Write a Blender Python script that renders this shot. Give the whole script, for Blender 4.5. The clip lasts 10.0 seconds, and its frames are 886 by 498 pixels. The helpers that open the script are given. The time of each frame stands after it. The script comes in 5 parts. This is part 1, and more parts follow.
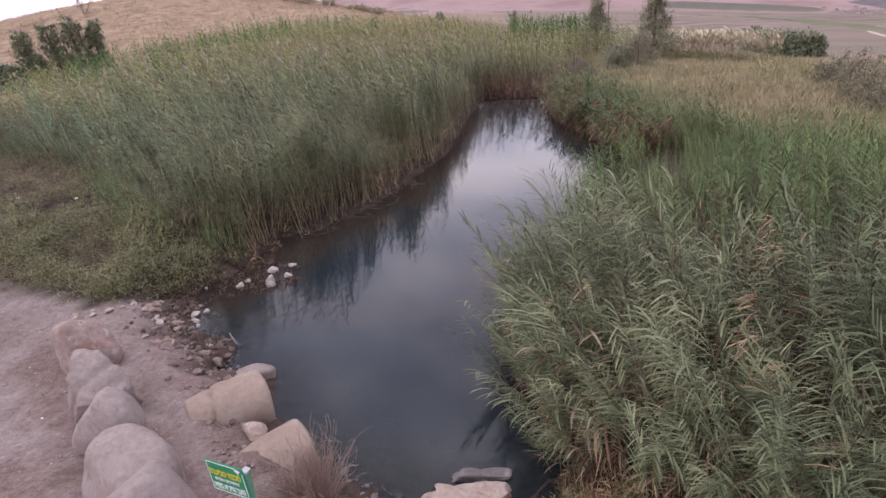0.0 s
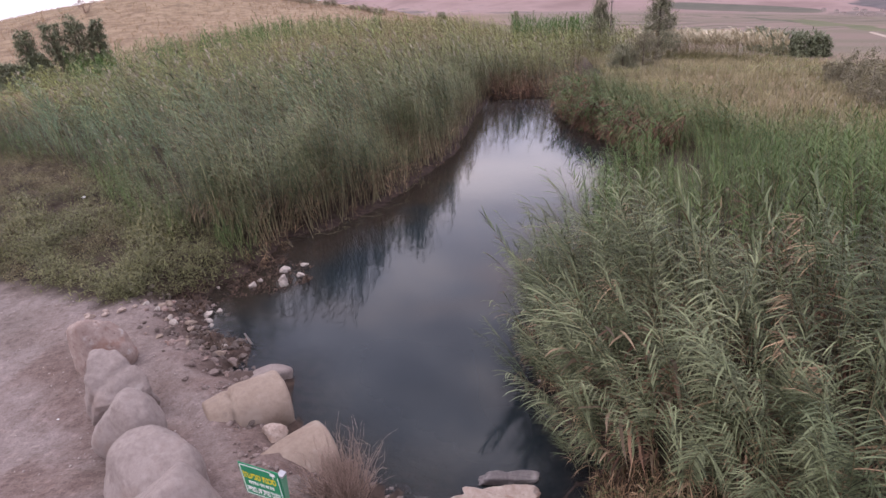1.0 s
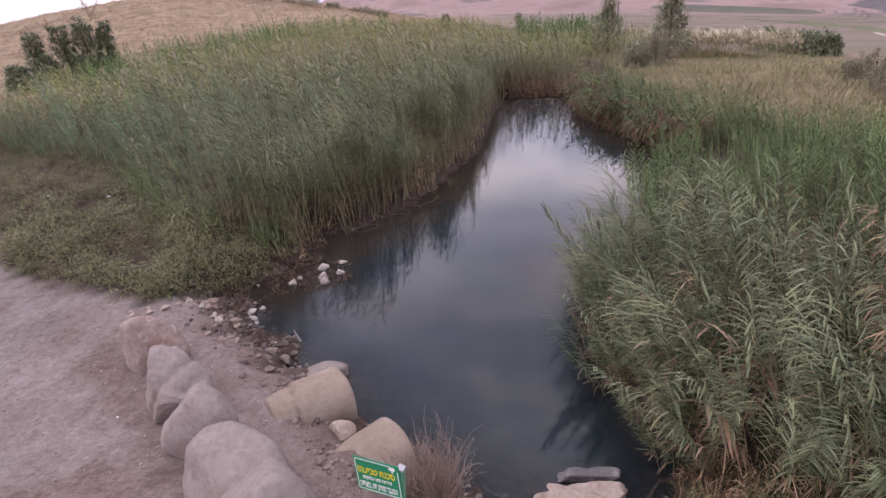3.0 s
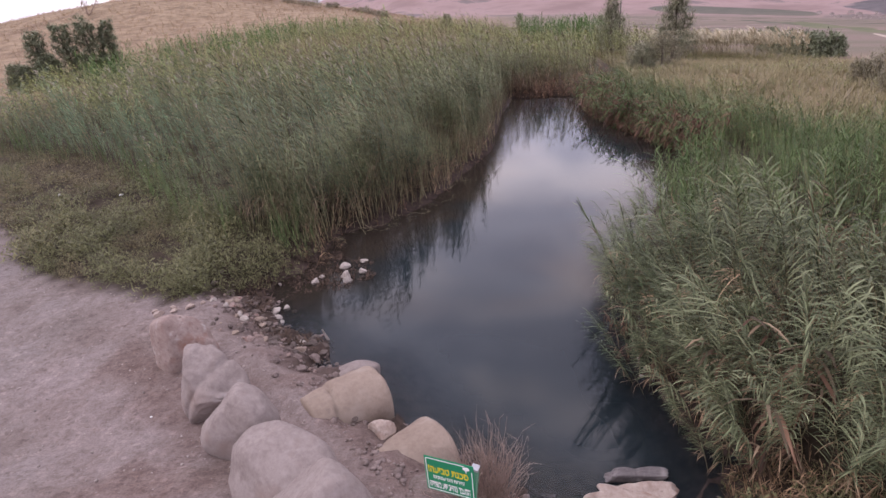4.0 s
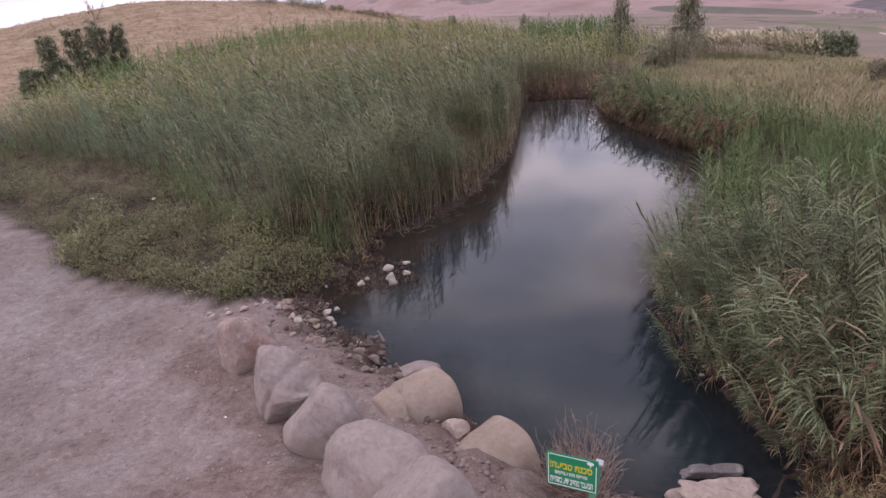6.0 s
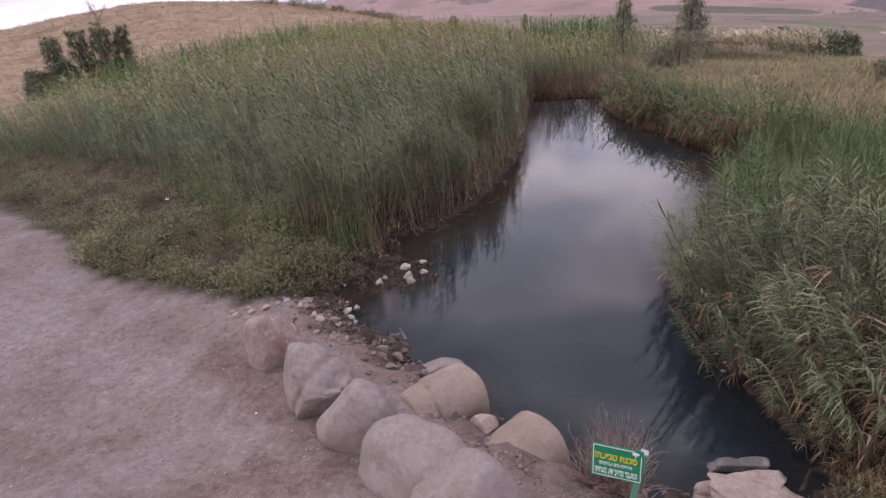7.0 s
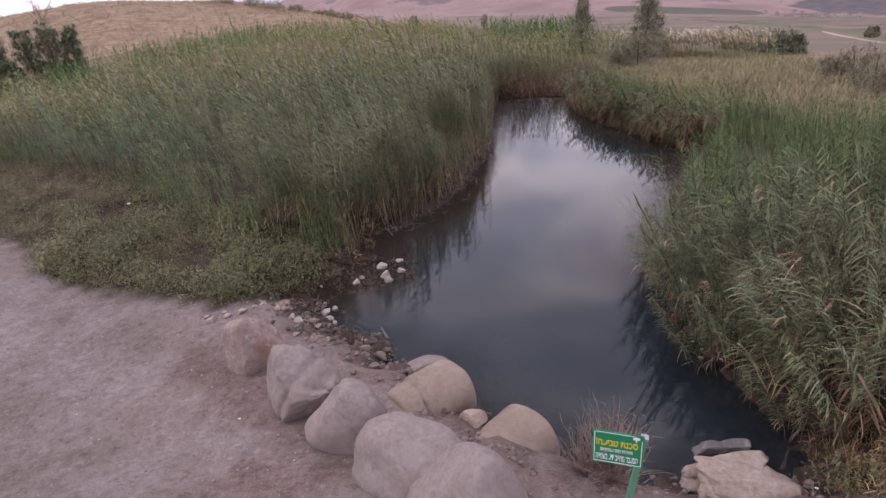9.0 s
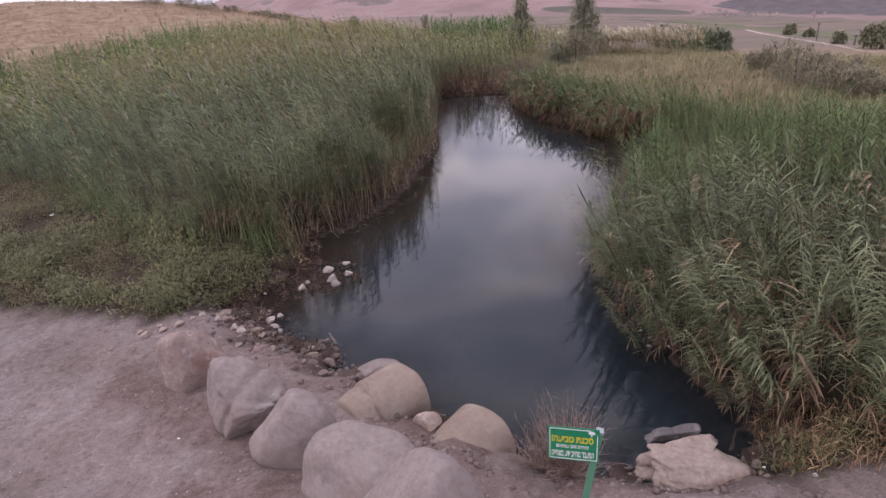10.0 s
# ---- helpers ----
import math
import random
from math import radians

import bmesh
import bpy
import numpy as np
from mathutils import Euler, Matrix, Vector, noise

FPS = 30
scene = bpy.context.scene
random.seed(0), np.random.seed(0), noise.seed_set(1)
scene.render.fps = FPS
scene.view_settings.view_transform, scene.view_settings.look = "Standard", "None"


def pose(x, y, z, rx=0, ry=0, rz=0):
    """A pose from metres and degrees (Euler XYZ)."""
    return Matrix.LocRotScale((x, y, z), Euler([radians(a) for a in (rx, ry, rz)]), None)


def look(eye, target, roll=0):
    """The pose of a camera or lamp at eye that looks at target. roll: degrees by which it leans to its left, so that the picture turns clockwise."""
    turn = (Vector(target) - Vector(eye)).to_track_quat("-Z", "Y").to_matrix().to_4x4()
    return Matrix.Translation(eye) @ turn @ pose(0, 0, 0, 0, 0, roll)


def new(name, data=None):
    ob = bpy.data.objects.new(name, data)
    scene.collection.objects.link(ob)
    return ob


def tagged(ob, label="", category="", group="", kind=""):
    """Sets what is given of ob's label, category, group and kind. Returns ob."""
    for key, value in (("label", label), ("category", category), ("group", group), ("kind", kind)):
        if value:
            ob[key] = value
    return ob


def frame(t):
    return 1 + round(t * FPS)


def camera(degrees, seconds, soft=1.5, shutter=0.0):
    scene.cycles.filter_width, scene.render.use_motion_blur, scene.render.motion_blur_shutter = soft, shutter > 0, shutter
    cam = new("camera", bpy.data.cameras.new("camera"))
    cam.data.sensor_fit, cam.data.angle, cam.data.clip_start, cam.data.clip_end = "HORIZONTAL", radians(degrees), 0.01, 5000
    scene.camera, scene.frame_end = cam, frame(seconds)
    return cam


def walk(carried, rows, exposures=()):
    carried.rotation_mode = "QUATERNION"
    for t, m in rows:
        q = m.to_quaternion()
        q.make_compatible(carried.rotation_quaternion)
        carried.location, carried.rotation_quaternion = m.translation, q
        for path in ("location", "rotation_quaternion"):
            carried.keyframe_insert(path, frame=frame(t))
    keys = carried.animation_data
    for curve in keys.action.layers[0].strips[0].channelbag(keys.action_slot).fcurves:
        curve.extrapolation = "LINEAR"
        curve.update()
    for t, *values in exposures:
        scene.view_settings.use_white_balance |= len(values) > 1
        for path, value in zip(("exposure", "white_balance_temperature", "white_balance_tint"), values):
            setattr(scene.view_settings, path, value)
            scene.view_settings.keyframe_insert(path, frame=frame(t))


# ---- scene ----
cam = camera(76.93, 10.0)
PATH = [
    (0, (0.03, -1.18, 5.281), (-0.043, 0.651, 4.479), -4.7),
    (0.5, (-0.141, -1.118, 5.279), (-0.211, 0.712, 4.476), -4.5),
    (1, (-0.29, -1.084, 5.239), (-0.362, 0.747, 4.439), -4.6),
    (1.5, (-0.518, -1.045, 5.194), (-0.59, 0.789, 4.398), -4.7),
    (2, (-0.737, -1.034, 5.178), (-0.81, 0.801, 4.384), -4.8),
    (2.5, (-0.956, -1.033, 5.162), (-1.029, 0.801, 4.369), -4.8),
    (4, (-1.769, -0.944, 5.106), (-1.83, 0.892, 4.314), -4.6),
    (4.5, (-2.012, -0.945, 5.11), (-2.073, 0.891, 4.319), -4.6),
    (5, (-2.209, -0.981, 5.136), (-2.274, 0.856, 4.347), -4.8),
    (5.5, (-2.441, -1.025, 5.198), (-2.507, 0.813, 4.41), -4.9),
    (7, (-3.034, -1.201, 5.304), (-3.1, 0.636, 4.517), -5.1),
    (7.5, (-3.174, -1.258, 5.333), (-3.236, 0.579, 4.544), -5.0),
    (8, (-3.278, -1.305, 5.362), (-3.34, 0.532, 4.572), -5.0),
    (8.5, (-3.355, -1.331, 5.379), (-3.411, 0.505, 4.589), -5.0),
    (9, (-3.302, -1.201, 5.271), (-3.242, 0.632, 4.475), -5.0),
    (9.5, (-3.263, -1.074, 5.195), (-3.069, 0.746, 4.389), -5.0),
    (10, (-3.246, -1.035, 5.168), (-3.009, 0.779, 4.359), -5.1),
]
walk(cam, [(t, look(eye, target, roll)) for t, eye, target, roll in PATH], exposures=[(0.0, 0.42, 6450, 22), (2.5, 0.34, 6450, 22), (4.0, 0.32, 6450, 23), (4.5, 0.22, 6450, 23), (5.0, 0.21, 6450, 23), (8.0, 0.08, 6450, 23), (10.0, 0.12, 6450, 23)])

# ---- sky and sun: late, broken overcast ----
world = bpy.data.worlds.new("sky")
scene.world = world
world.use_nodes = True
wt = world.node_tree
wt.nodes.clear()


def node(tree, kind, **inputs):
    n = tree.nodes.new(kind)
    for key, value in inputs.items():
        n.inputs[key.replace("_", " ")].default_value = value
    return n


sky = wt.nodes.new("ShaderNodeTexSky")
sky.sky_type = "NISHITA"
sky.sun_disc = False
sky.sun_elevation, sky.sun_rotation = radians(38), radians(-60)
sky_gain = node(wt, "ShaderNodeMixRGB", Fac=1.0, Color2=(0.055, 0.055, 0.06, 1))
sky_gain.blend_type = "MULTIPLY"
wt.links.new(sky.outputs[0], sky_gain.inputs["Color1"])
coords = wt.nodes.new("ShaderNodeTexCoord")
stretch = wt.nodes.new("ShaderNodeMapping")
stretch.inputs["Scale"].default_value = (1.0, 1.0, 2.6)
wt.links.new(coords.outputs["Generated"], stretch.inputs["Vector"])
cloud = node(wt, "ShaderNodeTexNoise", Scale=2.3, Detail=7.0, Roughness=0.52, Distortion=0.35)
wt.links.new(stretch.outputs[0], cloud.inputs["Vector"])
ramp = wt.nodes.new("ShaderNodeValToRGB")
ramp.color_ramp.elements[0].position, ramp.color_ramp.elements[0].color = 0.39, (0.70, 0.705, 0.855, 1)
ramp.color_ramp.elements[1].position, ramp.color_ramp.elements[1].color = 0.61, (1.53, 1.45, 1.5, 1)
mid = ramp.color_ramp.elements.new(0.5)
mid.color = (0.972, 0.97, 1.11, 1)
wt.links.new(cloud.outputs["Fac"], ramp.inputs[0])
cover = node(wt, "ShaderNodeMixRGB", Fac=0.86)
wt.links.new(sky_gain.outputs[0], cover.inputs["Color1"])
wt.links.new(ramp.outputs[0], cover.inputs["Color2"])
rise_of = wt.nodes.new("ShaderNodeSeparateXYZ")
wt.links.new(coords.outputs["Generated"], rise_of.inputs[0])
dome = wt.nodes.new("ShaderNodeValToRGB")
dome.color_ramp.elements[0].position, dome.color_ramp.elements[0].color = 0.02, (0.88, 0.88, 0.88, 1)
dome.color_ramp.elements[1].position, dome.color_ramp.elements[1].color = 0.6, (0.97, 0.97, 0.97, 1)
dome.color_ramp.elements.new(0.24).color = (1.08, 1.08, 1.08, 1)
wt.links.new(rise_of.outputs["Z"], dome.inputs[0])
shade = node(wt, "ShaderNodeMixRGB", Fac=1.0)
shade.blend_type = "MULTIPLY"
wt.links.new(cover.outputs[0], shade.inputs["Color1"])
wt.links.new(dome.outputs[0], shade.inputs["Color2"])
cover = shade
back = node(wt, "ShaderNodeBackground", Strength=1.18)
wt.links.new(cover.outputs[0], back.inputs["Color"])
wout = wt.nodes.new("ShaderNodeOutputWorld")
wt.links.new(back.outputs[0], wout.inputs["Surface"])

sun_data = bpy.data.lights.new("sun", "SUN")
sun_data.energy, sun_data.angle, sun_data.color = 0.55, radians(25), (1.0, 0.95, 0.9)
sun = new("sun", sun_data)
sun.matrix_world = look((-20, 10, 30), (0, 8, 0))


# ---- materials ----
def rgb(c):
    return (c[0], c[1], c[2], 1)


def material(name, a, b, scale=4.0, rough=0.8, fine=40.0, bump=0.4, bump_dist=0.01, spots=None, island=0.0, translucent=0.0, coords_of="Object", gloss=0.25):
    """Two colours mixed by noise at two scales, a fine relief, optional dark or pale spots."""
    m = bpy.data.materials.new(name)
    m.use_nodes = True
    t = m.node_tree
    bsdf = t.nodes["Principled BSDF"]
    bsdf.inputs["Roughness"].default_value = rough
    bsdf.inputs["Specular IOR Level"].default_value = gloss
    tc = t.nodes.new("ShaderNodeTexCoord")
    n1 = node(t, "ShaderNodeTexNoise", Scale=scale, Detail=4.0, Roughness=0.6)
    n2 = node(t, "ShaderNodeTexNoise", Scale=fine, Detail=6.0, Roughness=0.65)
    for n in (n1, n2):
        t.links.new(tc.outputs[coords_of], n.inputs["Vector"])
    add = t.nodes.new("ShaderNodeMath")
    add.operation = "MULTIPLY_ADD"
    add.inputs[1].default_value = 0.5
    t.links.new(n2.outputs["Fac"], add.inputs[0])
    half = t.nodes.new("ShaderNodeMath")
    half.operation = "MULTIPLY"
    half.inputs[1].default_value = 0.5
    t.links.new(n1.outputs["Fac"], half.inputs[0])
    t.links.new(half.outputs[0], add.inputs[2])
    r = t.nodes.new("ShaderNodeValToRGB")
    r.color_ramp.elements[0].position, r.color_ramp.elements[0].color = 0.36, rgb(a)
    r.color_ramp.elements[1].position, r.color_ramp.elements[1].color = 0.64, rgb(b)
    t.links.new(add.outputs[0], r.inputs[0])
    col = r.outputs[0]
    if island:
        geo = t.nodes.new("ShaderNodeNewGeometry")
        hsv = t.nodes.new("ShaderNodeHueSaturation")
        span = t.nodes.new("ShaderNodeMapRange")
        span.inputs["To Min"].default_value, span.inputs["To Max"].default_value = 1 - island, 1 + island
        t.links.new(geo.outputs["Random Per Island"], span.inputs["Value"])
        t.links.new(span.outputs[0], hsv.inputs["Value"])
        t.links.new(col, hsv.inputs["Color"])
        col = hsv.outputs[0]
    for spot in (spots if spots and isinstance(spots[0][0], tuple) else [spots] if spots else []):
        n3 = node(t, "ShaderNodeTexNoise", Scale=spot[1], Detail=3.0)
        t.links.new(tc.outputs[coords_of], n3.inputs["Vector"])
        sr = t.nodes.new("ShaderNodeValToRGB")
        sr.color_ramp.elements[0].position, sr.color_ramp.elements[1].position = spot[2] - 0.03, spot[2] + 0.14
        t.links.new(n3.outputs["Fac"], sr.inputs[0])
        mix = node(t, "ShaderNodeMixRGB", Color2=rgb(spot[0]))
        t.links.new(sr.outputs[0], mix.inputs["Fac"])
        t.links.new(col, mix.inputs["Color1"])
        col = mix.outputs[0]
    t.links.new(col, bsdf.inputs["Base Color"])
    if bump:
        bp = node(t, "ShaderNodeBump", Strength=bump, Distance=bump_dist)
        t.links.new(n2.outputs["Fac"], bp.inputs["Height"])
        t.links.new(bp.outputs[0], bsdf.inputs["Normal"])
    if translucent:
        tl = t.nodes.new("ShaderNodeBsdfTranslucent")
        t.links.new(col, tl.inputs["Color"])
        mx = node(t, "ShaderNodeMixShader", Fac=translucent)
        t.links.new(bsdf.outputs[0], mx.inputs[1])
        t.links.new(tl.outputs[0], mx.inputs[2])
        t.links.new(mx.outputs[0], t.nodes["Material Output"].inputs["Surface"])
    return m


def plain(name, c, rough=0.5, metallic=0.0):
    m = material(name, [v * 0.92 for v in c], c, 12, rough, 90, 0.1, 0.002)
    m.node_tree.nodes["Principled BSDF"].inputs["Metallic"].default_value = metallic
    return m


def leafy(name, a, b, island=0.68):
    return material(name, a, b, 0.35, 0.62, 1.7, 0.0, island=island, translucent=0.15)


REED_BLUE = leafy("reed_leaf_bluegreen", (0.042, 0.064, 0.027), (0.215, 0.245, 0.125))
REED_LUSH = leafy("reed_leaf_lush", (0.05, 0.10, 0.046), (0.185, 0.268, 0.14))
REED_OLIVE = leafy("reed_leaf_olive", (0.066, 0.09, 0.03), (0.235, 0.262, 0.102))
REED_GREEN = leafy("reed_leaf_green", (0.062, 0.112, 0.036), (0.162, 0.22, 0.084), 0.5)
REED_NEAR = leafy("reed_leaf_greygreen", (0.062, 0.09, 0.042), (0.23, 0.25, 0.14))
REED_FAR = leafy("reed_leaf_yellowgreen", (0.135, 0.158, 0.046), (0.265, 0.278, 0.095))
REED_FRESH = leafy("fresh_green_leaf", (0.06, 0.118, 0.032), (0.14, 0.225, 0.066), 0.4)
REED_DRY = leafy("dry_leaf", (0.22, 0.14, 0.085), (0.40, 0.29, 0.18))
REED_BROWN = leafy("dead_reed", (0.105, 0.056, 0.036), (0.225, 0.132, 0.085))
REED_STEM = leafy("reed_stem", (0.13, 0.115, 0.06), (0.27, 0.23, 0.13))
PLUME = leafy("plume", (0.48, 0.43, 0.30), (0.68, 0.61, 0.46), 0.2)
PLUME_DIM = leafy("dull_plume", (0.24, 0.205, 0.155), (0.41, 0.355, 0.28), 0.3)
HERB = leafy("herb_leaf", (0.088, 0.094, 0.042), (0.215, 0.208, 0.10), 0.45)
HERB_BROWN = leafy("withered_herb", (0.11, 0.094, 0.048), (0.235, 0.198, 0.108), 0.5)
GRASS_GOLD = leafy("golden_grass", (0.245, 0.218, 0.122), (0.405, 0.355, 0.205), 0.25)
TREE_LEAF = leafy("tree_leaf", (0.215, 0.215, 0.14), (0.35, 0.345, 0.23), 0.4)
TREE_DARK = leafy("dark_tree_leaf", (0.15, 0.17, 0.105), (0.27, 0.295, 0.185), 0.4)
BUSH_GREY = leafy("grey_bush_leaf", (0.19, 0.172, 0.115), (0.33, 0.302, 0.205), 0.4)
REED_PALE = leafy("pale_reed_stem", (0.22, 0.20, 0.115), (0.40, 0.355, 0.215), 0.4)
REED_WITHERED = leafy("withered_reed", (0.14, 0.10, 0.062), (0.29, 0.215, 0.14))
HILL_STRAW = leafy("bleached_straw", (0.265, 0.185, 0.11), (0.41, 0.295, 0.18), 0.3)
DRY_BROWN = leafy("brown_dry_grass", (0.17, 0.112, 0.064), (0.37, 0.245, 0.145))
WRACK_BROWN = leafy("wet_plant_remains", (0.045, 0.03, 0.022), (0.12, 0.08, 0.058), 0.5)
TWIG = leafy("dry_twig", (0.27, 0.19, 0.155), (0.46, 0.35, 0.29), 0.3)
BARK = material("bark", (0.09, 0.07, 0.055), (0.2, 0.17, 0.14), 6, 0.9, 40, 0.6)
ROCK_GREY = material("grey_limestone", (0.21, 0.17, 0.155), (0.335, 0.285, 0.265), 1.3, 0.85, 15, 0.55, 0.02, spots=[((0.205, 0.165, 0.15), 6.0, 0.62), ((0.25, 0.19, 0.165), 1.7, 0.57), ((0.40, 0.355, 0.33), 3.4, 0.64), ((0.14, 0.115, 0.105), 30.0, 0.71)])
ROCK_TAN = material("tan_limestone", (0.24, 0.182, 0.142), (0.345, 0.276, 0.224), 1.1, 0.85, 14, 0.45, 0.02, spots=[((0.21, 0.165, 0.135), 7.0, 0.63), ((0.36, 0.30, 0.25), 2.4, 0.6), ((0.15, 0.115, 0.09), 30.0, 0.73)])
ROCK_PINK = material("pinkish_limestone", (0.24, 0.165, 0.14), (0.37, 0.30, 0.27), 1.5, 0.88, 15, 0.6, 0.025, spots=[((0.25, 0.135, 0.10), 2.2, 0.56), ((0.45, 0.41, 0.38), 6.0, 0.62), ((0.13, 0.09, 0.075), 20.0, 0.66)])
ROCK_SLATE = material("dull_slate", (0.14, 0.125, 0.125), (0.25, 0.225, 0.22), 3.0, 0.8, 22, 0.5, 0.015, spots=((0.36, 0.33, 0.31), 5.0, 0.62))
ROCK_PALE = material("pale_weathered_rock", (0.30, 0.225, 0.185), (0.50, 0.42, 0.365), 2.6, 0.85, 18, 0.6, 0.02, spots=[((0.27, 0.17, 0.125), 3.0, 0.6), ((0.20, 0.155, 0.13), 14.0, 0.66)])
ROCK_WHITE = material("white_limestone", (0.30, 0.25, 0.215), (0.52, 0.475, 0.43), 8, 0.8, 40, 0.4)
ROCK_EARTH = material("earthy_rock", (0.13, 0.10, 0.085), (0.25, 0.205, 0.185), 7, 0.95, 38, 0.9, 0.025)
ROCK_WET = material("wet_stone", (0.05, 0.04, 0.035), (0.17, 0.13, 0.11), 9, 0.45, 40, 0.5)
CLOD = material("crumbled_earth", (0.165, 0.125, 0.11), (0.285, 0.23, 0.21), 6, 0.95, 45, 0.8, 0.02, island=0.25)
PEBBLE = material("pebbles", (0.2, 0.165, 0.15), (0.40, 0.35, 0.32), 9, 0.9, 50, 0.3, island=0.3)
SIGN_GREEN = plain("green_enamel", (0.012, 0.235, 0.11), 0.35)
POST_GREEN = plain("green_post_paint", (0.10, 0.27, 0.17), 0.45)
SIGN_YELLOW = plain("yellow_paint", (0.75, 0.60, 0.03), 0.5)
SIGN_WHITE = plain("white_paint", (0.8, 0.82, 0.8), 0.5)
STEEL = plain("dull_steel", (0.42, 0.43, 0.45), 0.4, 0.7)
WALL_PALE = plain("pale_wall", (0.42, 0.36, 0.33), 0.8)
POLE_DARK = plain("weathered_pole", (0.17, 0.145, 0.13), 0.9)


# ---- mesh helpers ----
def part(name, bm, mat, parent=None, label="", smooth=False):
    me = bpy.data.meshes.new(name)
    bm.to_mesh(me)
    bm.free()
    me.materials.append(mat)
    if smooth:
        me.polygons.foreach_set("use_smooth", [True] * len(me.polygons))
    ob = new(name, me)
    if parent is not None:
        ob.parent = parent
    if label:
        tagged(ob, label)
    return ob


def tri_mesh(name, verts, tris, mats, index, attributes=None):
    """One mesh from arrays of triangles."""
    me = bpy.data.meshes.new(name)
    me.vertices.add(len(verts))
    me.vertices.foreach_set("co", np.ascontiguousarray(verts, dtype=np.float32).ravel())
    me.loops.add(len(tris) * 3)
    me.loops.foreach_set("vertex_index", np.ascontiguousarray(tris, dtype=np.int32).ravel())
    me.polygons.add(len(tris))
    me.polygons.foreach_set("loop_start", np.arange(0, len(tris) * 3, 3, dtype=np.int32))
    for m in mats:
        me.materials.append(m)
    me.polygons.foreach_set("material_index", np.ascontiguousarray(index, dtype=np.int32))
    for key, values in (attributes or {}).items():
        me.attributes.new(key, "FLOAT", "POINT").data.foreach_set("value", np.ascontiguousarray(values, dtype=np.float32))
    me.update(calc_edges=True)
    return me


def smooth(a, b, x):
    u = np.clip((np.asarray(x, float) - a) / (b - a), 0, 1)
    return u * u * (3 - 2 * u)


def signed(poly, x, y):
    """Distance to the outline, negative inside."""
    x, y = np.asarray(x, float), np.asarray(y, float)
    best = np.full(x.shape, 1e18)
    inside = np.zeros(x.shape, bool)
    for (ax, ay), (bx, by) in zip(poly, poly[1:] + poly[:1]):
        dx, dy = bx - ax, by - ay
        u = np.clip(((x - ax) * dx + (y - ay) * dy) / (dx * dx + dy * dy), 0, 1)
        best = np.minimum(best, (x - ax - u * dx) ** 2 + (y - ay - u * dy) ** 2)
        inside ^= ((ay > y) != (by > y)) & (x < (bx - ax) * (y - ay) / (by - ay + 1e-12) + ax)
    return np.sqrt(best) * np.where(inside, -1, 1)


def wavy(x, y, s, seed=0):
    """Cheap smooth noise of about -1 to 1 with features of s metres."""
    r = np.random.RandomState(seed)
    out = 0
    for k in range(5):
        a, p, q = r.uniform(0, 6.28), r.uniform(0, 6.28), r.uniform(0.6, 1.7)
        out = out + np.sin((x * np.cos(a) + y * np.sin(a)) * 6.28 / s * q + p)
    return out / 2.6


# ---- the lie of the land ----
POND = [(-0.9, 3.6), (-1.4, 3.9), (-1.95, 4.35), (-2.75, 5.05), (-3.2, 6.3), (-4.0, 6.55), (-4.15, 7.15), (-5.1, 7.75), (-5.35, 8.2),
        (-5.3, 8.75), (-5.9, 9.15), (-5.4, 9.6), (-5.0, 11.0), (-4.8, 12.3), (-3.8, 12.6), (-2.5, 14.4), (-1.55, 16.8), (-0.35, 20.0),
        (0.8, 27.5), (1.9, 32.4), (6.0, 31.2), (5.3, 26.9), (5.4, 24.3), (5.6, 22.0), (6.2, 19.3), (6.0, 17.0), (3.6, 13.2),
        (2.2, 10.5), (1.25, 8.5), (0.95, 7.0), (0.85, 5.6), (0.95, 4.6), (0.95, 3.9), (0.5, 3.35), (-0.2, 3.3)]
DIRT = [(-6.1, 8.75), (-7.3, 8.35), (-8.0, 8.75), (-8.9, 9.15), (-10.0, 9.55), (-11.3, 10.2), (-13.6, 12.7), (-16.8, 15.4), (-19.0, 17.0),
        (-30.0, 26.0), (-70.0, 50.0), (-70.0, -60.0), (50.0, -60.0), (50.0, 0.5), (6.0, 1.4), (2.0, 2.6), (1.0, 3.05), (0.5, 3.45), (-0.9, 3.6),
        (-1.95, 4.35), (-2.75, 5.05), (-3.2, 6.3), (-4.0, 6.6), (-4.2, 7.2), (-5.1, 7.75), (-5.4, 8.2)]
EYE = (-3.2, -1.1)
PATH_Z = 0.38
AZ = np.array([-180, -60, -45, -36, -28, -24, -17, -11.4, -7, -1.7, 3, 8, 180])
HILL = np.array([5, 5, 6, 8.8, 12.6, 12.4, 10.9, 8.9, 6.2, 3.2, 1.2, 0.3, 0.3])
AZ2 = np.array([-180, -14, -11.5, -9, -4, 4, 20, 45, 70, 120, 180])
MOUNT = np.array([0.2, 0.2, 1.3, 2.3, 5.0, 7.0, 8.0, 8.5, 8.0, 5.0, 0.2])
AZ3 = np.array([-180, -10, 0, 8, 15, 20, 30, 37, 45, 70, 120, 180])
FALL = np.array([0, 0, 0.008, 0.019, 0.026, 0.033, 0.046, 0.057, 0.069, 0.06, 0.02, 0])


